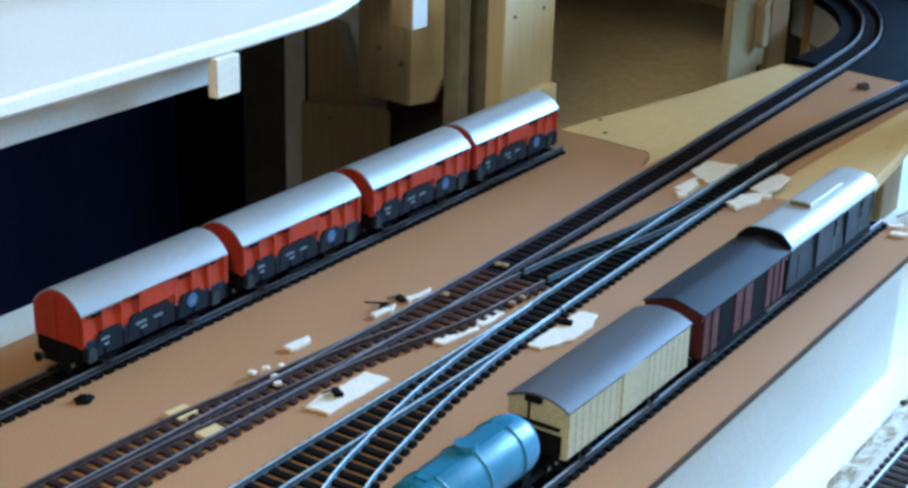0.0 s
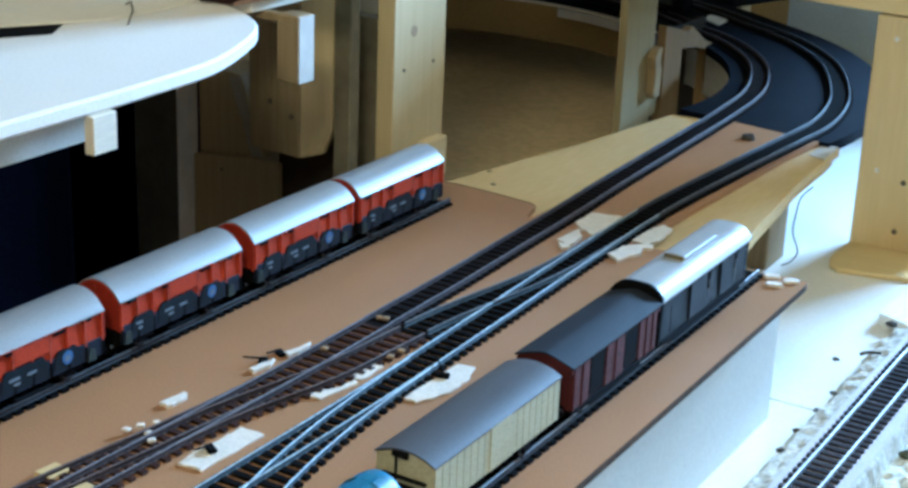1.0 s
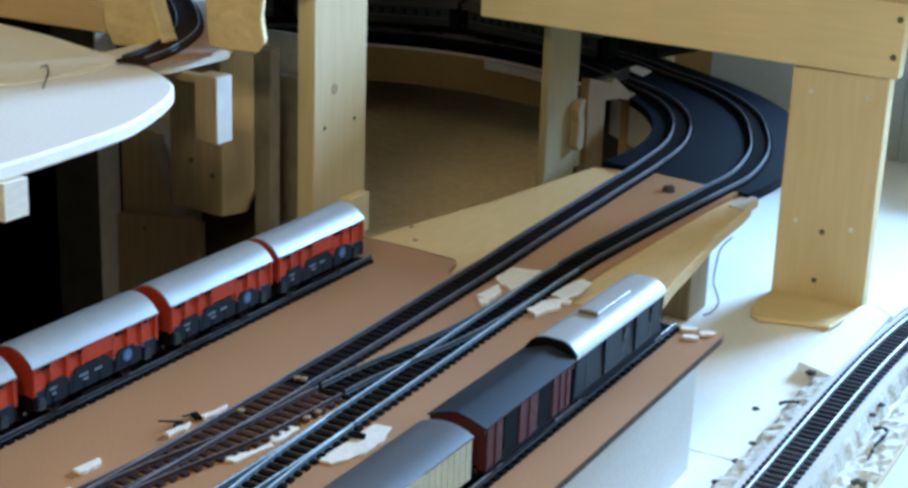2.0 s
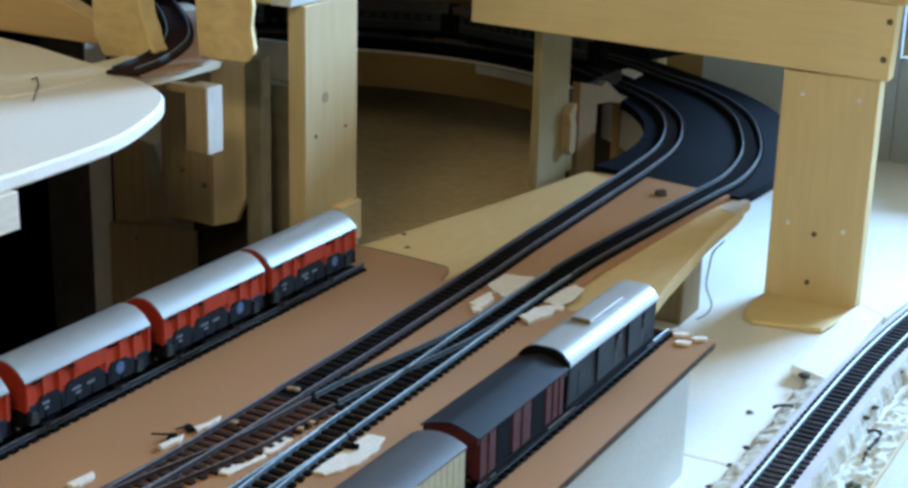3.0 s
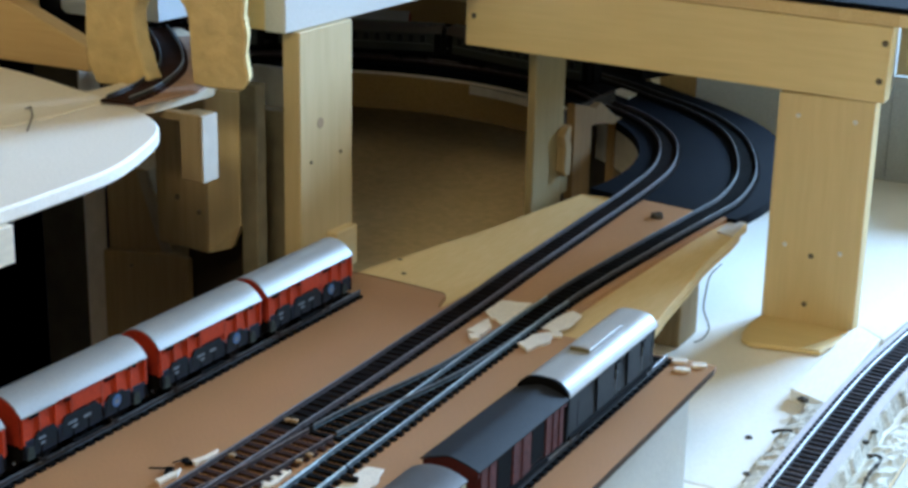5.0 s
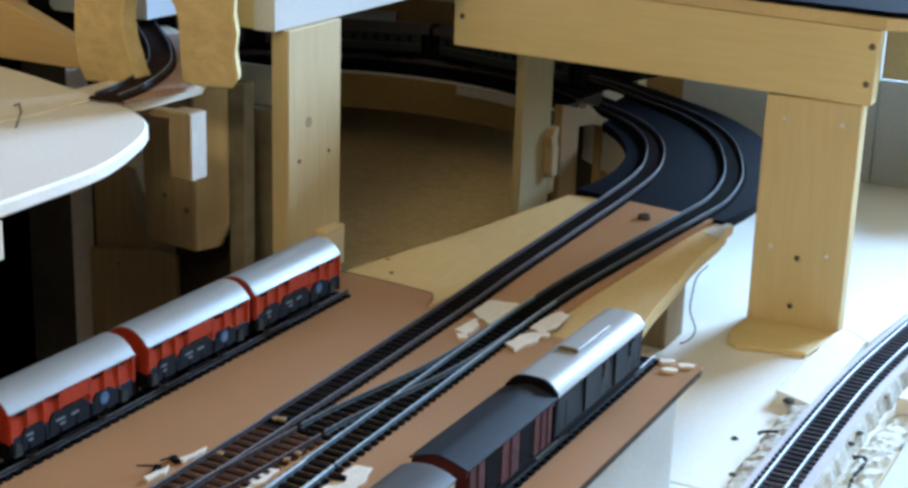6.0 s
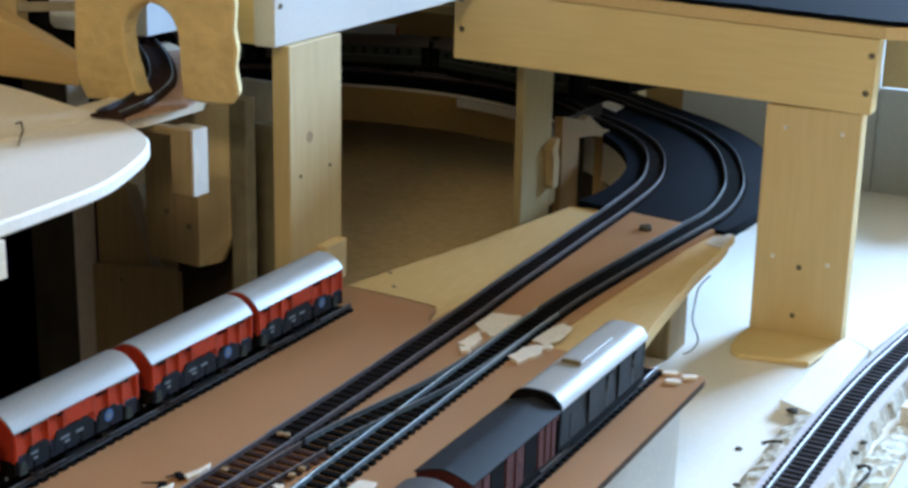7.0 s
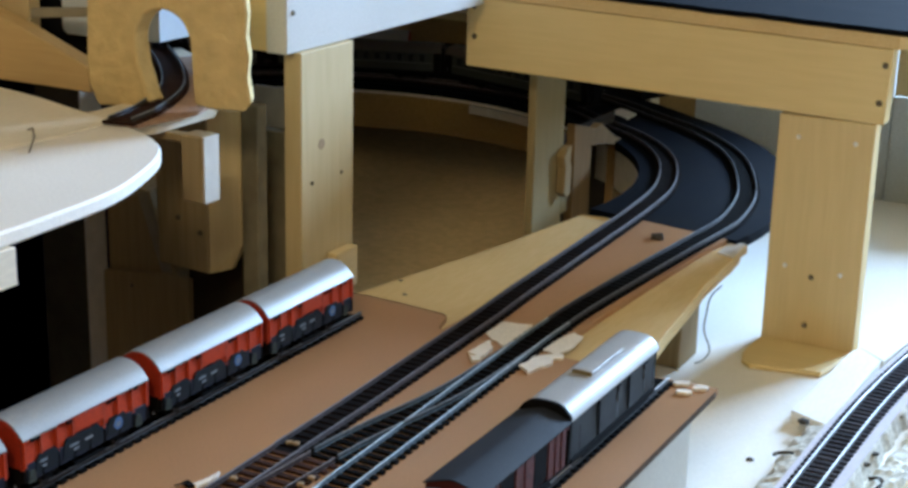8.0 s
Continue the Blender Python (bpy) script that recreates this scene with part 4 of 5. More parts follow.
def right_frame():
    t = thing("timber_frame", "pale pine beam and post carrying the upper deck", "timber frame")
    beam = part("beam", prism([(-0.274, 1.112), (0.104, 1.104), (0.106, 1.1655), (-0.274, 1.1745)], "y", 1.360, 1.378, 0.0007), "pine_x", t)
    post = part("post", block(0.0185, 0.098, 1.3605, 1.3785, LOW, 1.1038, 0.0007), "pine_lit", t)
    part("foot", prism([(0.0185, 1.36), (0.0165, 1.335), (0.018, 1.312), (0.023, 1.296), (0.032, 1.288), (0.088, 1.300), (0.093, 1.325), (0.097, 1.36)], "z", LOW, LOW + 0.0042, 0.0016), "pine_x", t, "flat pine foot block")
    for x, z in ((-0.267, 1.166), (-0.266, 1.139), (0.1005, 1.152), (0.0985, 1.1215)):
        screw(beam, x, 1.360, z, "screw_dark", 0.0027)
    for x, z, k in ((0.036, 1.086, "screw_bright"), (0.083, 1.086, "screw_bright"), (0.057, 0.968, "screw_dark"), (0.081, 0.974, "screw_bright"), (0.055, 0.925, "screw_dark"), (0.034, 0.975, "screw_bright")):
        screw(post, x, 1.3605, z, k, 0.0021 if k == "screw_bright" else 0.0024)
    d = thing("upper_deck", "navy painted plywood deck on top of the beam", "baseboard")
    # Unseen back outline is shaped to shade the foot and inner post.
    back = [(0.140, 1.375), (0.165, 1.41), (0.165, 1.50), (0.10, 1.60), (0.03, 1.74), (-0.02, 1.86), (-0.10, 1.93), (-0.174, 1.93), (-0.174, 1.46), (-0.244, 1.41)]
    front = [(-0.274 + 0.384 * i / 40, 1.3585 - 0.0015 * noise.noise((i * 0.7, 0, 0))) for i in range(41)]
    ply = part("plywood", prism(front + back, "z", 0, 0.0095), "ply", d)
    top = [(x, y + 0.006 + 0.006 * noise.noise((i * 0.45, 3, 0))) for i, (x, y) in enumerate(front)]
    deck = part("deck", prism(top + back, "z", 0.0097, 0.0140), "navy_paint", d)
    for o in (ply, deck):
        o.location.z, o.rotation_euler = 1.1688, (0, math.atan(0.009 / 0.38), 0)


def centre_frame():
    t = thing("timber_frame", "lit pine plank post with a pale beam on top", "timber frame")
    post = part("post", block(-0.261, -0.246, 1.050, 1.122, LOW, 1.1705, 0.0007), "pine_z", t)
    part("knot", rod((-0.2462, 1.0770, 1.0986), (-0.2458, 1.0770, 1.0986), 0.0042, 14), "knot", post)
    part("knot", rod((-0.2462, 1.1040, 0.985), (-0.2458, 1.1040, 0.985), 0.0032, 14), "knot", post)
    part("beam", block(-0.268, -0.250, 1.038, 1.345, 1.1708, 1.245, 0.0007), "beam_paint", t, "pale beam along the layout")
    # Unseen deck added to shade the rear, with a hole lighting side_beam.
    part("deck", prism([(-0.98, 1.0), (-0.27, 1.0), (-0.27, 1.26), (-0.345, 1.26), (-0.345, 2.119), (-0.98, 2.119)], "z", 1.2452, 1.2572, 0.0006), "white_wood", t, "added unseen deck on the beams, shading the rear")
    part("deck", prism([(-0.3445, 1.50), (-0.175, 1.50), (-0.175, 2.119), (-0.3445, 2.119)], "z", 1.2452, 1.2572, 0.0006), "white_wood", t, "added unseen deck on the beams, shading the rear")
    # Daylight on this beam is partly painted in as a blue tint.
    part("side_beam", block(-0.440, -0.420, 1.108, 1.50, 1.1525, 1.2450, 0.0006), "daylit_paint", t, "pale beam behind the portal, tinted blue for daylight")
    part("cross_beam", block(-0.322, -0.2685, 1.042, 1.060, 1.1708, 1.245, 0.0007), "pine_x", t)
    part("foot", block(-0.2458, -0.236, 1.084, 1.114, Z0 - 0.02, 1.012, 0.001), "pine_y", t)
    part("foot_post", block(-0.2458, -0.238, 1.086, 1.112, LOW, Z0 - 0.0205, 0.001), "pine_z", t)
    for y, z in ((1.064, 1.071), (1.105, 1.071)):
        screw(post, -0.246, y, z, "screw_dark", 0.0014, "x")
    screw(t, -0.250, 1.046, 1.200, "screw_dark", 0.0022, "x")


def inner_frame():
    t = thing("timber_frame", "narrow pine plank post inside the curve", "timber frame")
    part("post", block(-0.227, -0.219, 1.396, 1.462, LOW, 1.1038, 0.0007), "shaded_post_pine", t)
    part("block", block(-0.2395, -0.2195, 1.4625, 1.478, 0.955, 1.010, 0.0012), "shaded_post_pine", t)
    part("cleat", prism([(1.4465, 0.982), (1.452, 0.976), (1.461, 0.978), (1.4625, 1.004), (1.4585, 1.012), (1.4615, 1.026), (1.451, 1.024), (1.4435, 1.018), (1.4475, 1.006)], "x", -0.2185, -0.2095, 0.0008), "shaded_pine", t, "torn wooden cleat")
    p = thing("panel", "upright pine panel with a dark cut-out inside the curve", "panel")
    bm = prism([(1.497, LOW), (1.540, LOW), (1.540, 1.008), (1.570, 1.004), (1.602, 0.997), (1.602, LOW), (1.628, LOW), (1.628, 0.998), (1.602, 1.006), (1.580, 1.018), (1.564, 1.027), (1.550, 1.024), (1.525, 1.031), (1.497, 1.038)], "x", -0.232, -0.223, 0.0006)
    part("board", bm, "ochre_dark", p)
    # Dark sheet paints the shade behind the cut-out.
    part("backing", block(-0.262, -0.256, 1.49, 1.68, LOW, 1.015, 0.0006), "shade_board", p)


right_frame()
centre_frame()
inner_frame()


# ---- the raised round-cornered board ----
TOP = 1.14


def raised_board():
    t = thing("raised_board", "pale painted upper board with a rounded corner", "baseboard")
    rim = [(-0.62, 0.10), (-0.182, 0.10), (-0.182, 0.70), (-0.1865, 0.768), (-0.201, 0.815), (-0.220, 0.855), (-0.242, 0.880), (-0.272, 0.898), (-0.32, 0.914), (-0.40, 0.943), (-0.50, 0.962), (-0.62, 0.975)]
    rim = rim[:2] + [(p.x, p.y) for p in spline(rim[2:], 0.012)[0]]
    part("deck", prism(rim, "z", TOP - 0.009, TOP, 0.0016), "cream_paint", t)
    part("overlay", prism([(-0.62, 0.64), (-0.345, 0.742), (-0.318, 0.790), (-0.304, 0.812), (-0.298, 0.86), (-0.300, 0.905), (-0.40, 0.938), (-0.62, 0.97)], "z", TOP + 0.0002, TOP + 0.0014, 0.0003), "cream_board", t, "thin plywood overlay")
    # Flat black strip paints the darkness of a gap in the deck.
    part("slot", prism([(-0.62, 0.612), (-0.325, 0.722), (-0.302, 0.764), (-0.316, 0.787), (-0.346, 0.7395), (-0.62, 0.637)], "z", TOP + 0.0002, TOP + 0.0005), "under", t, "dark strip standing in for a gap beside the overlay")
    part("joist", block(-0.222, -0.204, 0.12, 0.690, TOP - 0.031, TOP - 0.0092, 0.0006), "grey_board", t)
    part("wedge", prism([(0.575, TOP - 0.0145), (0.584, TOP - 0.0195), (0.612, TOP - 0.0165), (0.608, TOP - 0.0135)], "x", -0.2038, -0.2020, 0.0003), "white_wood", t, "pale packing wedge")
    part("cleat", block(-0.1860, -0.1795, 0.668, 0.686, TOP - 0.030, TOP - 0.0092, 0.0006), "white_wood", t)
    part("cleat", block(-0.30, -0.24, 0.3, 0.33, TOP - 0.04, TOP - 0.0092, 0.0008), "pine_x", t)
    part("post", block(-0.60, -0.57, 0.14, 0.17, 0.0, TOP - 0.0092, 0.001), "pine_z", t)
    wire = [Vector(p) for p in ((-0.324, 0.852, TOP + 0.0022), (-0.316, 0.848, TOP + 0.005), (-0.300, 0.832, TOP + 0.0045), (-0.286, 0.812, TOP + 0.0008))]
    bm = bmesh.new()
    for a, b in zip(wire, wire[1:]):
        rod(a, b, 0.0006, 6, bm=bm)
    solid("wire", bm, "screw_dark", "loose brown wire end on the raised board", "wire")
    s = thing("ramp_strip", "narrow pale plywood strip carrying a track", "baseboard")
    part("strip", prism([(-0.335, 0.918), (-0.286, 0.9045), (-0.276, 0.921), (-0.275, 0.985), (-0.30, 1.03), (-0.34, 1.10), (-0.44, 1.16), (-0.46, 1.12), (-0.36, 1.03), (-0.335, 0.98)], "z", TOP - 0.008, TOP - 0.0005, 0.0006), "white_wood", s)
    part("bed", prism([(-0.301, 0.906), (-0.2765, 0.903), (-0.268, 0.957), (-0.281, 1.0), (-0.318, 1.05), (-0.40, 1.125), (-0.42, 1.10), (-0.352, 1.02), (-0.316, 0.965)], "z", TOP - 0.0004, TOP + 0.0014), "bed_brown", s, "pinkish brown track bed")
    # Brown front and pale side paint in the shade and the window light.
    br = part("bracket", block(-0.258, -0.2405, 0.924, 0.941, 1.088, TOP - 0.006, 0.001), "shaded_pine", s, "brown hanging bracket")
    part("edge", block(-0.2404, -0.2390, 0.9245, 0.9405, 1.0885, TOP - 0.0065), "pale_edge", br, "lit side drawn as a pale strip")
    part("arm", block(-0.300, -0.2582, 0.932, 0.940, TOP - 0.014, TOP - 0.0082, 0.0006), "shaded_pine", s)
    part("post", block(-0.43, -0.41, 1.085, 1.105, LOW - 0.001, TOP - 0.008, 0.001), "pine_z", s)


raised_board()
track([(-0.2885, 0.900), (-0.296, 0.935), (-0.312, 0.975), (-0.328, 1.005), (-0.350, 1.035), (-0.385, 1.075), (-0.44, 1.13)], TOP + 0.0015, "weathered track through the portal", "sleeper_brown", "rail")


def portal():
    y0, y1, c, r = 0.958, 0.974, -0.298, 0.0235
    p = thing("tunnel_portal", "carved yellowish tunnel portal with a rounded arch", "tunnel portal")
    left = [(-0.357, TOP - 0.004), (-0.364, 1.150), (-0.3655, 1.17), (-0.3635, 1.21), (-0.366, 1.245), (c, 1.245)] + arc(c, 1.1855, r, 90, 180, 8) + [(-0.3195, 1.170), (-0.3125, 1.149), (-0.309, 1.1432), (-0.333, TOP - 0.003)]
    right = [(c, 1.245), (-0.232, 1.245), (-0.2275, 1.212), (-0.2290, 1.196), (-0.2265, 1.183), (-0.2285, 1.170), (-0.2255, 1.153), (-0.231, 1.1462), (-0.258, 1.1445), (-0.272, 1.1462), (-0.2735, 1.165)] + arc(c, 1.1855, r, 0, 90, 8)
    for side in (left, right):
        bm = prism(side, "y", y0, y1, 0.0014)
        for v in bm.verts:
            if v.co.x > -0.236 and v.co.y > y0 + 0.008:
                v.co.x -= 0.007
        part("pier", bm, "foam", p)
    t = thing("wing_wall", "sloping pine brace beside the tunnel portal", "timber brace")
    part("panel", prism([(-0.50, TOP + 0.0016), (-0.370, TOP + 0.0016), (-0.372, 1.160), (-0.423, 1.179), (-0.50, 1.204)], "y", 0.966, 0.982, 0.0008), "brace_wood", t)
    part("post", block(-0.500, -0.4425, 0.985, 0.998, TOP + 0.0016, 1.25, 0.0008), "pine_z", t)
    part("rail", prism([(-0.4422, 1.186), (-0.367, 1.194), (-0.367, 1.200), (-0.4422, 1.193)], "y", 0.986, 0.994, 0.0006), "grey_wood", t)
    # Black sheet put in for the darkness of the opening.
    back = part("backing", block(-0.500, -0.4105, 1.030, 1.036, TOP + 0.0016, 1.245), "black_paint", t, "black sheet standing in for the dark gap behind the brace")
    # Added block whose blue tint stands for a daylit patch.
    part("tab", prism([(-0.4385, 1.1745), (-0.4345, 1.1710), (-0.412, 1.1710), (-0.412, 1.230), (-0.4385, 1.230)], "y", 1.016, 1.0295, 0.0006), "daylit_paint", back, "small added block tinted blue for daylight")


portal()


# ---- timber behind the siding ----
def left_timber():
    t = thing("plank", "dark narrow plank with a pale edge behind the siding", "plank", "planks")
    # Dark front and pale edge strip paint in the side light on this plank.
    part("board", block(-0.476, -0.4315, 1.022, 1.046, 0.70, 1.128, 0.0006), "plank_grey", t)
    part("edge", block(-0.4313, -0.4300, 1.0222, 1.0458, 0.70, 1.128), "pale_edge", t, "pale edge")
    t = thing("plank", "brown board with a sloping top behind the siding", "plank", "planks")
    part("board", prism([(-0.4295, 0.70), (-0.360, 0.70), (-0.3625, 0.979), (-0.3875, 1.048), (-0.402, 1.050), (-0.4295, 1.050)], "y", 1.0475, 1.084, 0.0006), "shaded_pine", t)
    # Greyish plate draws the board's lit side onto its front.
    part("edge", prism([(-0.3985, 1.046), (-0.3885, 1.0475), (-0.3635, 0.979), (-0.3735, 0.977)], "y", 1.0467, 1.0474), "grey_wood", t, "greyish slanting edge")
    t = thing("plank", "lower brown board screwed across the planks", "plank", "planks")
    part("board", prism([(-0.4295, 0.70), (-0.345, 0.70), (-0.345, 0.984), (-0.36, 0.986), (-0.4295, 0.978)], "y", 1.040, 1.0465, 0.0006), "shaded_pine", t)
    screw(t, -0.401, 1.040, 0.970, "screw_dark", 0.0016)
    t = thing("bracket", "shaped pine bracket with two screw holes", "bracket")
    part("board", prism([(-0.352, 1.128), (-0.350, 1.006), (-0.304, 1.004), (-0.304, 1.128)], "y", 1.012, 1.029, 0.0008), "shaded_pine", t)
    # Cheek takes lighter pine than the board to paint its warmer light.
    side = prism([(-0.3038, 1.128), (-0.3038, 1.004), (-0.291, 1.007), (-0.2815, 1.027), (-0.2815, 1.128)], "y", 1.013, 1.029, 0.0006)
    for v in side.verts:
        if v.co.x > -0.295 and v.co.y < 1.02:
            v.co.y += 0.010
    part("cheek", side, "pine_z", t, "slanting pine cheek in a lighter, lit tone")
    screw(t, -0.331, 1.012, 1.044, "screw_dark", 0.0022)
    screw(t, -0.311, 1.012, 1.035, "screw_dark", 0.0022)
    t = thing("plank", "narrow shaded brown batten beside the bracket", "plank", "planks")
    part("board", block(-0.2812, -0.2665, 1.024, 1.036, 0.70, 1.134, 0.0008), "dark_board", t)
    t = thing("plank", "board darkened for the recess shade below the bracket", "plank", "planks")
    # Board colour carries the shade of the recess.
    part("board", block(-0.352, -0.300, 1.050, 1.062, 0.70, 1.10, 0.0008), "shade_board", t)
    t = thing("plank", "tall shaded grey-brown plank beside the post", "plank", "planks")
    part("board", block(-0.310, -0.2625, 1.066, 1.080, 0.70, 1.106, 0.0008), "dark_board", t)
    solid("card", block(-0.336, -0.262, 1.1185, 1.1215, LOW - 0.001, 1.1265, 0.0004), "pale_edge", "pale card standing behind the post", "card", "cards")


left_timber()


# Cloth added as a stand-in for the darkness under the raised board.
def curtain():
    bm = bmesh.new()
    rows = []
    for i in range(80):
        y = min(0.0 + i * 0.018, 1.10)
        x = -0.62 + 0.006 * math.sin(i * 0.9) + 0.006 * noise.noise((i * 0.3, 0, 0)) + max(0, i - 62) * 0.0125
        rows.append([bm.verts.new((x + d, y, z)) for d, z in ((0, 0.0), (0, 1.129), (-0.003, 1.129), (-0.003, 0.0))])
    for a, b in zip(rows, rows[1:]):
        for k in range(4):
            bm.faces.new((a[k], a[(k + 1) % 4], b[(k + 1) % 4], b[k]))
    bm.faces.new(rows[0]), bm.faces.new(rows[-1][::-1])
    bmesh.ops.recalc_face_normals(bm, faces=bm.faces[:])
    solid("curtain", bm, "curtain", "dark navy cloth filling the unlit gap under the raised board", "curtain")


curtain()


# ---- cards, bits and rubble ----
def card(points, label="cut piece of white card beside the turnout", h=0.0014):
    torn = []
    for i, (a, b) in enumerate(zip(points, points[1:] + points[:1])):
        for k in range(4):
            x, y = a[0] + (b[0] - a[0]) * k / 4, a[1] + (b[1] - a[1]) * k / 4
            torn.append((x + 0.0014 * noise.noise((x * 190, y * 190, 2)), y + 0.0022 * noise.noise((x * 190, y * 190, 5))))
    points = torn
    solid("card", prism(points, "z", Z0, Z0 + h, 0.0003), "card", label, "card", "cards")


card([(-0.063, 0.594), (-0.050, 0.595), (-0.049, 0.641), (-0.063, 0.640), (-0.0625, 0.624), (-0.0655, 0.61)])
card([(-0.0580, 0.688), (-0.0505, 0.689), (-0.0458, 0.715), (-0.0490, 0.718), (-0.0515, 0.702), (-0.0565, 0.697)], "thin curved strip of white card beside the turnout")
card([(-0.0525, 0.7195), (-0.0470, 0.7190), (-0.0460, 0.740), (-0.0515, 0.745), (-0.0550, 0.731)])
card([(-0.0165, 0.714), (-0.0165, 0.752), (-0.016, 0.767), (-0.006, 0.769), (-0.0005, 0.750), (-0.001, 0.733), (-0.008, 0.713)])
card([(-0.0735, 1.016), (-0.0735, 1.042), (-0.053, 1.048), (-0.0515, 1.031), (-0.0515, 1.001), (-0.064, 1.007)], "pale sheet of card between the main tracks")
card([(-0.066, 0.976), (-0.064, 1.003), (-0.0545, 0.990), (-0.054, 0.971)], "white torn card with a curled corner", 0.0024)
card([(-0.0262, 0.972), (-0.0240, 0.992), (-0.014, 1.003), (-0.0100, 0.986), (-0.016, 0.963)], "white torn card with a curled corner", 0.0024)
card([(-0.0262, 1.008), (-0.0260, 1.030), (-0.0225, 1.050), (-0.0120, 1.043), (-0.0110, 1.018), (-0.0145, 1.004)], "pale sheet of card beside the main track")
card([(-0.1025, 0.696), (-0.0970, 0.694), (-0.0950, 0.706), (-0.0985, 0.713)], "thin strip of pale wood beside the turnout", 0.0022)
card([(-0.0995, 0.722), (-0.0950, 0.721), (-0.0935, 0.737), (-0.0960, 0.744)], "thin strip of pale wood beside the turnout", 0.0022)
card([(-0.112, 0.637), (-0.1065, 0.635), (-0.105, 0.650), (-0.110, 0.654)], "thin strip of pale wood beside the turnout", 0.0022)
for x, y, a in ((0.0745, 0.999, 25), (0.0875, 0.998, 35), (0.0810, 0.986, 15)):
    o = solid("offcut", prism([(-0.0055, -0.001), (-0.004, -0.003), (0.003, -0.0035), (0.0055, -0.001), (0.005, 0.002), (0.001, 0.0035), (-0.004, 0.0028)], "z", 0, 0.0022, 0.0004), "card", "small pale offcut lying on the deck corner", "offcut", "offcuts")
    o.matrix_basis = pose(x, y, Z0, 0, 0, a)


def levers():
    for x, y, a in ((-0.1025, 0.7085, 25), (-0.1015, 0.7225, 60), (-0.0135, 0.747, -70), (-0.0585, 0.612, 60)):
        t = thing("point_lever", "small dark turnout lever", "turnout lever", "levers")
        part("base", block(-0.0028, 0.0028, -0.005, 0.005, 0.0, 0.003, 0.0006), "under", t)
        part("arm", rod((0.001, 0.002, 0.0028), (-0.013, -0.006, 0.0062), 0.0009, 6, 0.0006), "under", t)
        t.matrix_basis = pose(x, y, Z0 + (0.0014 if x > -0.1 else 0.0), 0, 0, a) @ Matrix.Diagonal((0.75, 0.75, 0.75, 1))


levers()


def lump(name, x, y, z, r, material, label, category, seed, squash=0.6, group=""):
    bm = bmesh.new()
    bmesh.ops.create_icosphere(bm, subdivisions=3, radius=1)
    for v in bm.verts:
        d = 1 + 0.35 * noise.noise(v.co * 1.4 + Vector((seed, 0, 0))) + 0.15 * noise.noise(v.co * 4 + Vector((seed, 7, 0)))
        v.co *= d
        v.co.z *= squash
        v.co *= r
        v.co.z = max(v.co.z, -r * squash * 0.35)
    o = solid(name, bm, material, label, category, group)
    o.matrix_basis = pose(x, y, z + r * squash * 0.33)
    return o


for x, y in ((-0.1035, 0.5545), (-0.0815, 0.5490)):
    solid("card", prism([(x - 0.0055, y - 0.006), (x + 0.0050, y - 0.0065), (x + 0.0055, y + 0.0055), (x - 0.0045, y + 0.0065)], "z", Z0, Z0 + SLEEPER_TOP + 0.0006, 0.0003), "ply", "small square of tan card between the rails", "card", "cards")
o = solid("card", prism([(-0.282, 1.731), (-0.252, 1.708), (-0.254, 1.742), (-0.281, 1.757)], "z", Z0, Z0 + 0.0012, 0.0003), "card", "pale card lying on the curved board", "card", "cards")
for x, y, a in ((-0.0125, 1.000, 40), (-0.057, 0.968, 60)):
    o = solid("card", prism([(-0.004, -0.003), (0.003, -0.004), (0.005, 0.002), (-0.002, 0.004)], "z", 0, 0.0022, 0.0003), "card", "small curled scrap of card beside the track", "card", "cards")
    o.matrix_basis = pose(x, y, Z0 + 0.0002, 8, 4, a)
for x, y, a in ((-0.104, 0.604, 20), (-0.1015, 0.611, 50), (-0.097, 0.618, -10), (-0.0935, 0.607, 30), (-0.0865, 0.602, 70), (-0.084, 0.739, 15), (-0.0490, 0.751, 40), (-0.0485, 0.761, 10), (-0.0845, 0.793, 60), (-0.0805, 0.794, 30)):
    o = solid("chip", prism([(-0.0022, -0.0012), (0.0016, -0.0018), (0.0024, 0.0010), (-0.0012, 0.0018)], "z", 0, 0.0016, 0.0003), "knot" if y > 0.73 else "card", "small pale chip lying on the turnout", "chip", "chips")
    o.matrix_basis = pose(x, y, Z0 + SLEEPER_TOP, 0, 0, a)
for x, y, r in ((-0.238, 0.808, 0.0085), (-0.239, 0.866, 0.0105)):
    lump("foliage_clump", x, y, Z0 - 0.0025, r, "bark", "dark clump of scenic foliage on the ledge", "foliage", x * 50 + y * 30, 0.95, "foliage clumps")
lump("solder_blob", -0.150, 0.539, Z0, 0.0045, "under", "small dark lump on the yard deck", "lump", 8, 0.4)
lump("solder_blob", -0.0575, 1.297, Z0 - 0.0006, 0.0060, "bark", "small dark lump on the hardboard strip", "lump", 3)
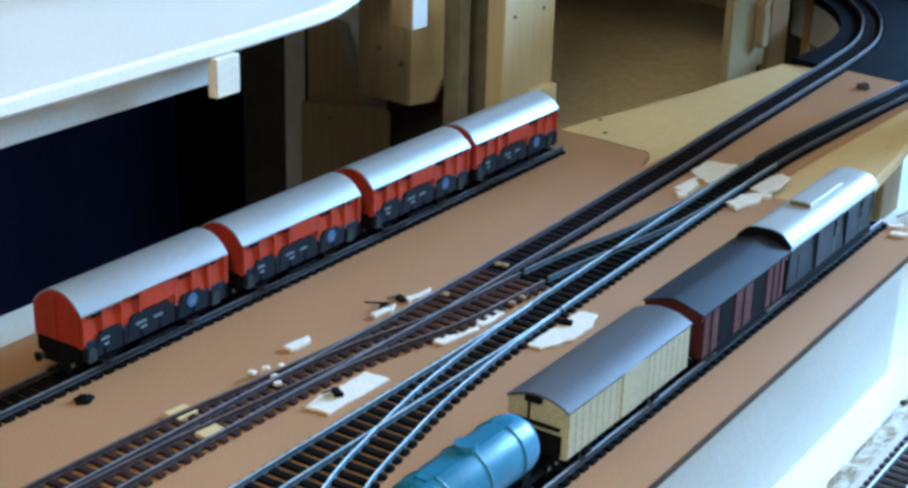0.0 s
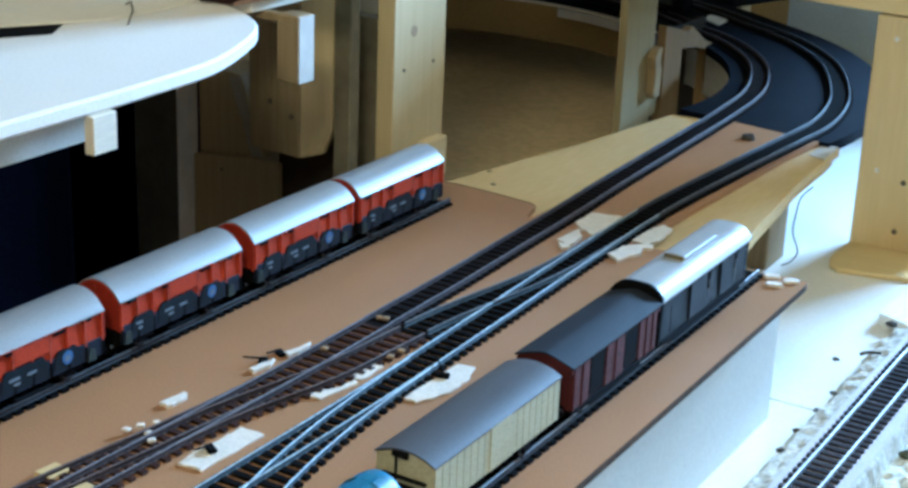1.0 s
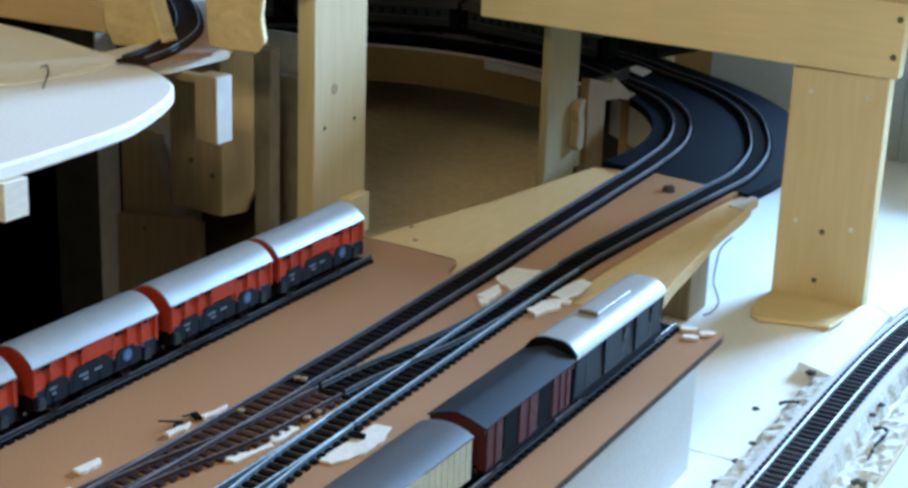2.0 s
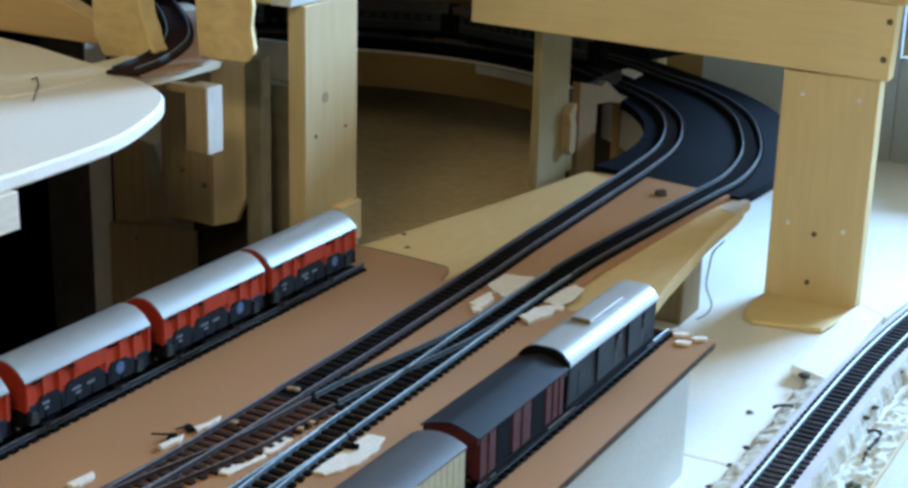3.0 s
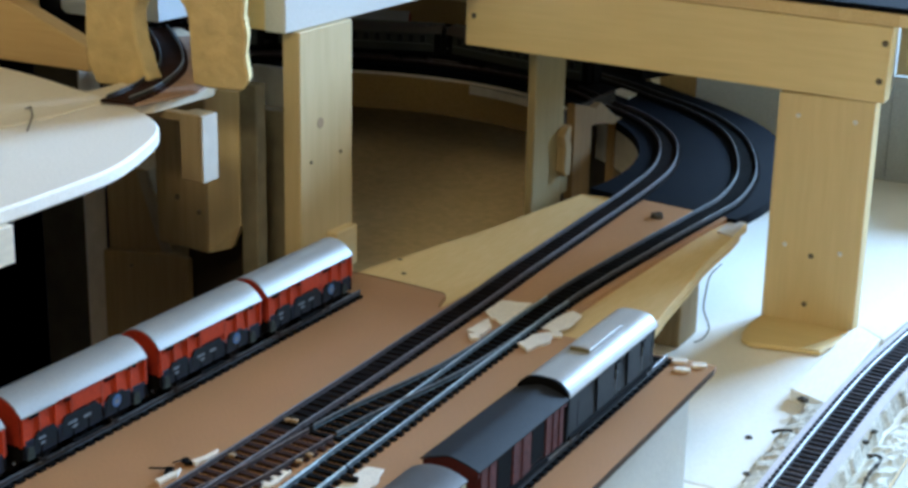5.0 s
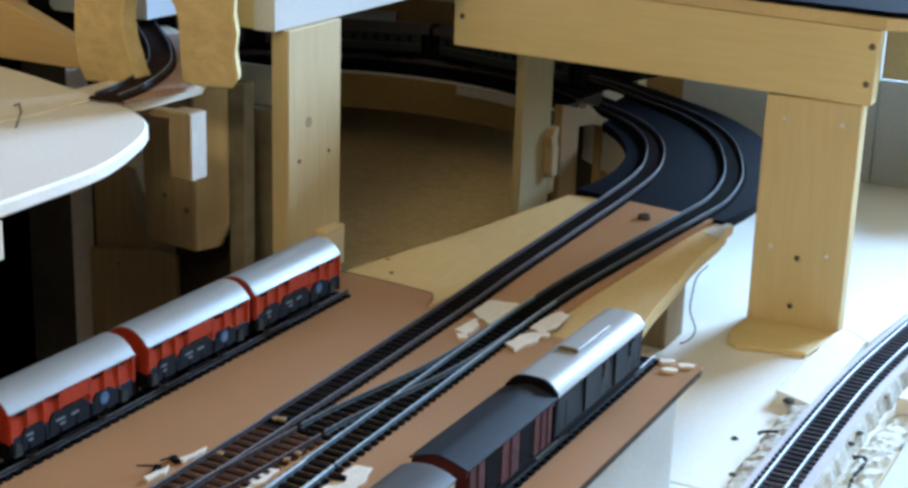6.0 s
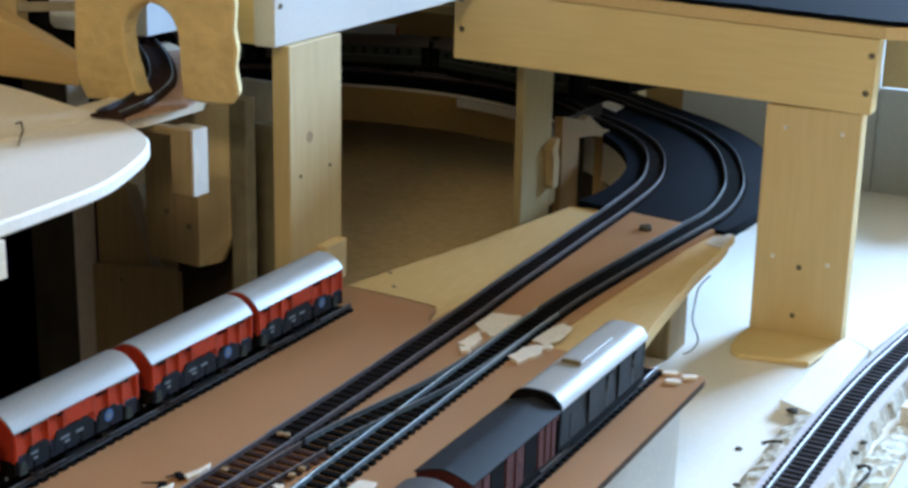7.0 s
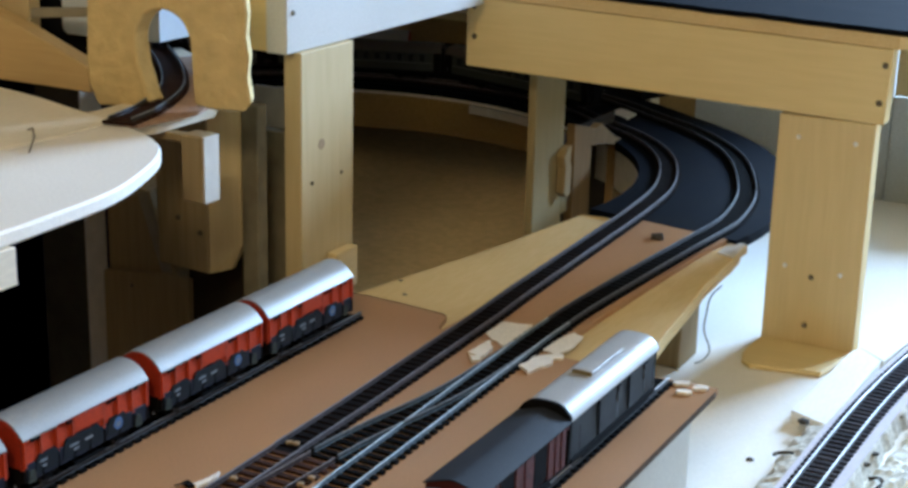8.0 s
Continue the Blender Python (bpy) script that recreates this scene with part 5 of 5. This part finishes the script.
def plaster_bank():
    """One uneven sheet of set plaster with a broken outline."""
    bm = bmesh.new()
    nx, ny = 22, 60
    grid = []
    for j in range(ny + 1):
        y = 0.90 + 0.33 * j / ny
        a = 0.168 + 0.005 * noise.noise((j * 0.31, 1, 0)) + 0.003 * noise.noise((j * 0.9, 4, 0)) + max(0, y - 1.12) * 0.10
        b = 0.203 + 0.009 * noise.noise((j * 0.22, 8, 0)) + 0.003 * noise.noise((j * 1.1, 6, 0)) + max(0, y - 1.12) * 0.12
        row = []
        for i in range(nx + 1):
            u = i / nx
            x = a + (b - a) * u
            edge = min(1, min(u, 1 - u) * 5, j / 4, (ny - j) / 4)
            h = 0.0045 + 0.0035 * noise.noise((x * 70, y * 70, 0)) + 0.0022 * noise.noise((x * 190, y * 190, 3)) + 0.0030 * abs(noise.noise((x * 110, y * 110, 9)))
            row.append(bm.verts.new((x, y, LOW - 0.001 + max(0.0006, h * edge ** 0.5))))
        grid.append(row)
    for r, q in zip(grid, grid[1:]):
        for i in range(nx):
            bm.faces.new((r[i], r[i + 1], q[i + 1], q[i]))
    solid("plaster_bank", bm, "plaster", "rough greenish white plaster bank beside the lower track", "plaster")


plaster_bank()
for i, (x, y, r) in enumerate(((0.187, 1.030, 0.0055), (0.176, 0.99, 0.005))):
    lump("moss_tuft", x, y, LOW + 0.004, r, "moss", "dark clump of scenic moss on the plaster", "moss clump", i * 3.7, 0.5, "moss clumps")
for i, (x, y, r) in enumerate(((0.1085, 1.181, 0.0065), (0.117, 1.171, 0.0035), (0.1235, 1.169, 0.0035), (0.1145, 1.078, 0.0028), (0.1115, 1.040, 0.0035), (0.112, 1.008, 0.004), (0.111, 0.972, 0.004), (0.113, 0.940, 0.005), (0.1665, 1.228, 0.004), (0.1675, 1.130, 0.004), (0.168, 1.150, 0.0045))):
    lump("crumb", x, y, LOW + (BED - 0.0045 if x < 0.15 else 0.010), r * 0.7, "bark", "small dark crumb of scenery along the track bed", "crumb", i * 1.9, 0.45, "crumbs")
lump("crumb", 0.0885, 1.117, LOW, 0.0024, "bark", "tiny grey crumb lying on the painted board", "crumb", 4.2, 0.5, "crumbs")


def bed_slot():
    # Thin dark rod put in for the dark slot in the bed.
    bm = bmesh.new()
    pts = spline([(0.1075, 1.1085, 0.0), (0.111, 1.1115, 0.0012), (0.1155, 1.1135, 0.0016), (0.1200, 1.1165, 0.0012)], 0.0012)[0]
    for a, b in zip(pts, pts[1:]):
        rod(a, b, 0.0011 + 0.0004 * noise.noise(a * 400), 7, bm=bm)
    solid("twig", bm, "bark", "short dark rod drawn for a slot across the track bed", "twig", "twigs").location.z = LOW + BED - 0.002
    # Hooked dark rod put in for a crack in the plaster.
    bm = bmesh.new()
    pts = spline([(0.1745, 1.108, 0.0), (0.1800, 1.110, 0.0015), (0.1845, 1.104, 0.0018), (0.1840, 1.092, 0.0015), (0.1830, 1.076, 0.0012), (0.1845, 1.056, 0.0008)], 0.0015)[0]
    for k, (a, b) in enumerate(zip(pts, pts[1:])):
        rod(a, b, max(0.0006, 0.0014 - 0.00002 * k + 0.0014 * noise.noise(a * 260)), 8, bm=bm)
    solid("twig", bm, "bark", "dark hooked rod drawn for a crack in the plaster bank", "twig", "twigs").location.z = LOW + 0.010


bed_slot()


def side_strip():
    t = thing("plywood_strip", "pale plywood strip along the lower track", "plywood strip")
    part("board", prism([(0.0935, 1.198), (0.124, 1.184), (0.126, 1.34), (0.103, 1.36), (0.099, 1.345)], "z", LOW, LOW + 0.010, 0.0006), "pale_strip", t)
    part("board", prism([(0.103, 1.362), (0.128, 1.342), (0.16, 1.60), (0.13, 1.62)], "z", LOW, LOW + 0.009, 0.0006), "pale_strip", t)


side_strip()


def rear_screen():
    t = thing("rear_screen", "plain grey upright board standing behind the curve", "board")
    part("board", block(-0.235, -0.004, 1.880, 1.890, LOW, 1.095, 0.0008), "grey_screen", t)
    part("board", block(-0.003, 0.36, 1.880, 1.890, LOW, 1.026, 0.0008), "grey_screen", t)
    part("edge", block(0.30, 0.312, 1.85, 1.8795, LOW, 1.02, 0.0008), "white_wood", t)
    solid("box", block(0.075, 0.14, 1.84, 1.87, LOW, 1.03, 0.003), "under", "small dark box beside the grey board", "box")


rear_screen()


def loose_cable():
    bm = bmesh.new()
    pts = [Vector(p) for p in ((0.016, 1.25, 0.985), (0.0075, 1.25, 0.974), (0.005, 1.25, 0.960), (0.004, 1.25, 0.945), (0.0098, 1.25, 0.930), (0.005, 1.25, 0.920), (-0.004, 1.252, 0.914))]
    pts, _ = spline([tuple(p) for p in pts], 0.004)
    for a, b in zip(pts, pts[1:]):
        rod(a, b, 0.0007, 6, bm=bm)
    solid("cable", bm, "cable", "thin pale cable hanging below the approach board", "cable")


loose_cable()


def edge_board():
    t = thing("edge_board", "pale grey board along the rim of the lower level", "board")
    part("board", block(0.2025, 0.32, 0.70, 1.215, LOW, LOW + 0.016, 0.0008), "grey_board", t)
    part("edge", block(0.2005, 0.2023, 0.70, 1.12, LOW, LOW + 0.0155), "pine_y", t, "raw pine edge")
    solid("board_offcut", prism([(0.178, 1.222), (0.300, 1.222), (0.300, 1.33), (0.184, 1.33)], "z", LOW, LOW + 0.014, 0.0008), "pale_strip", "white painted board offcut beside the lower track", "board")


edge_board()
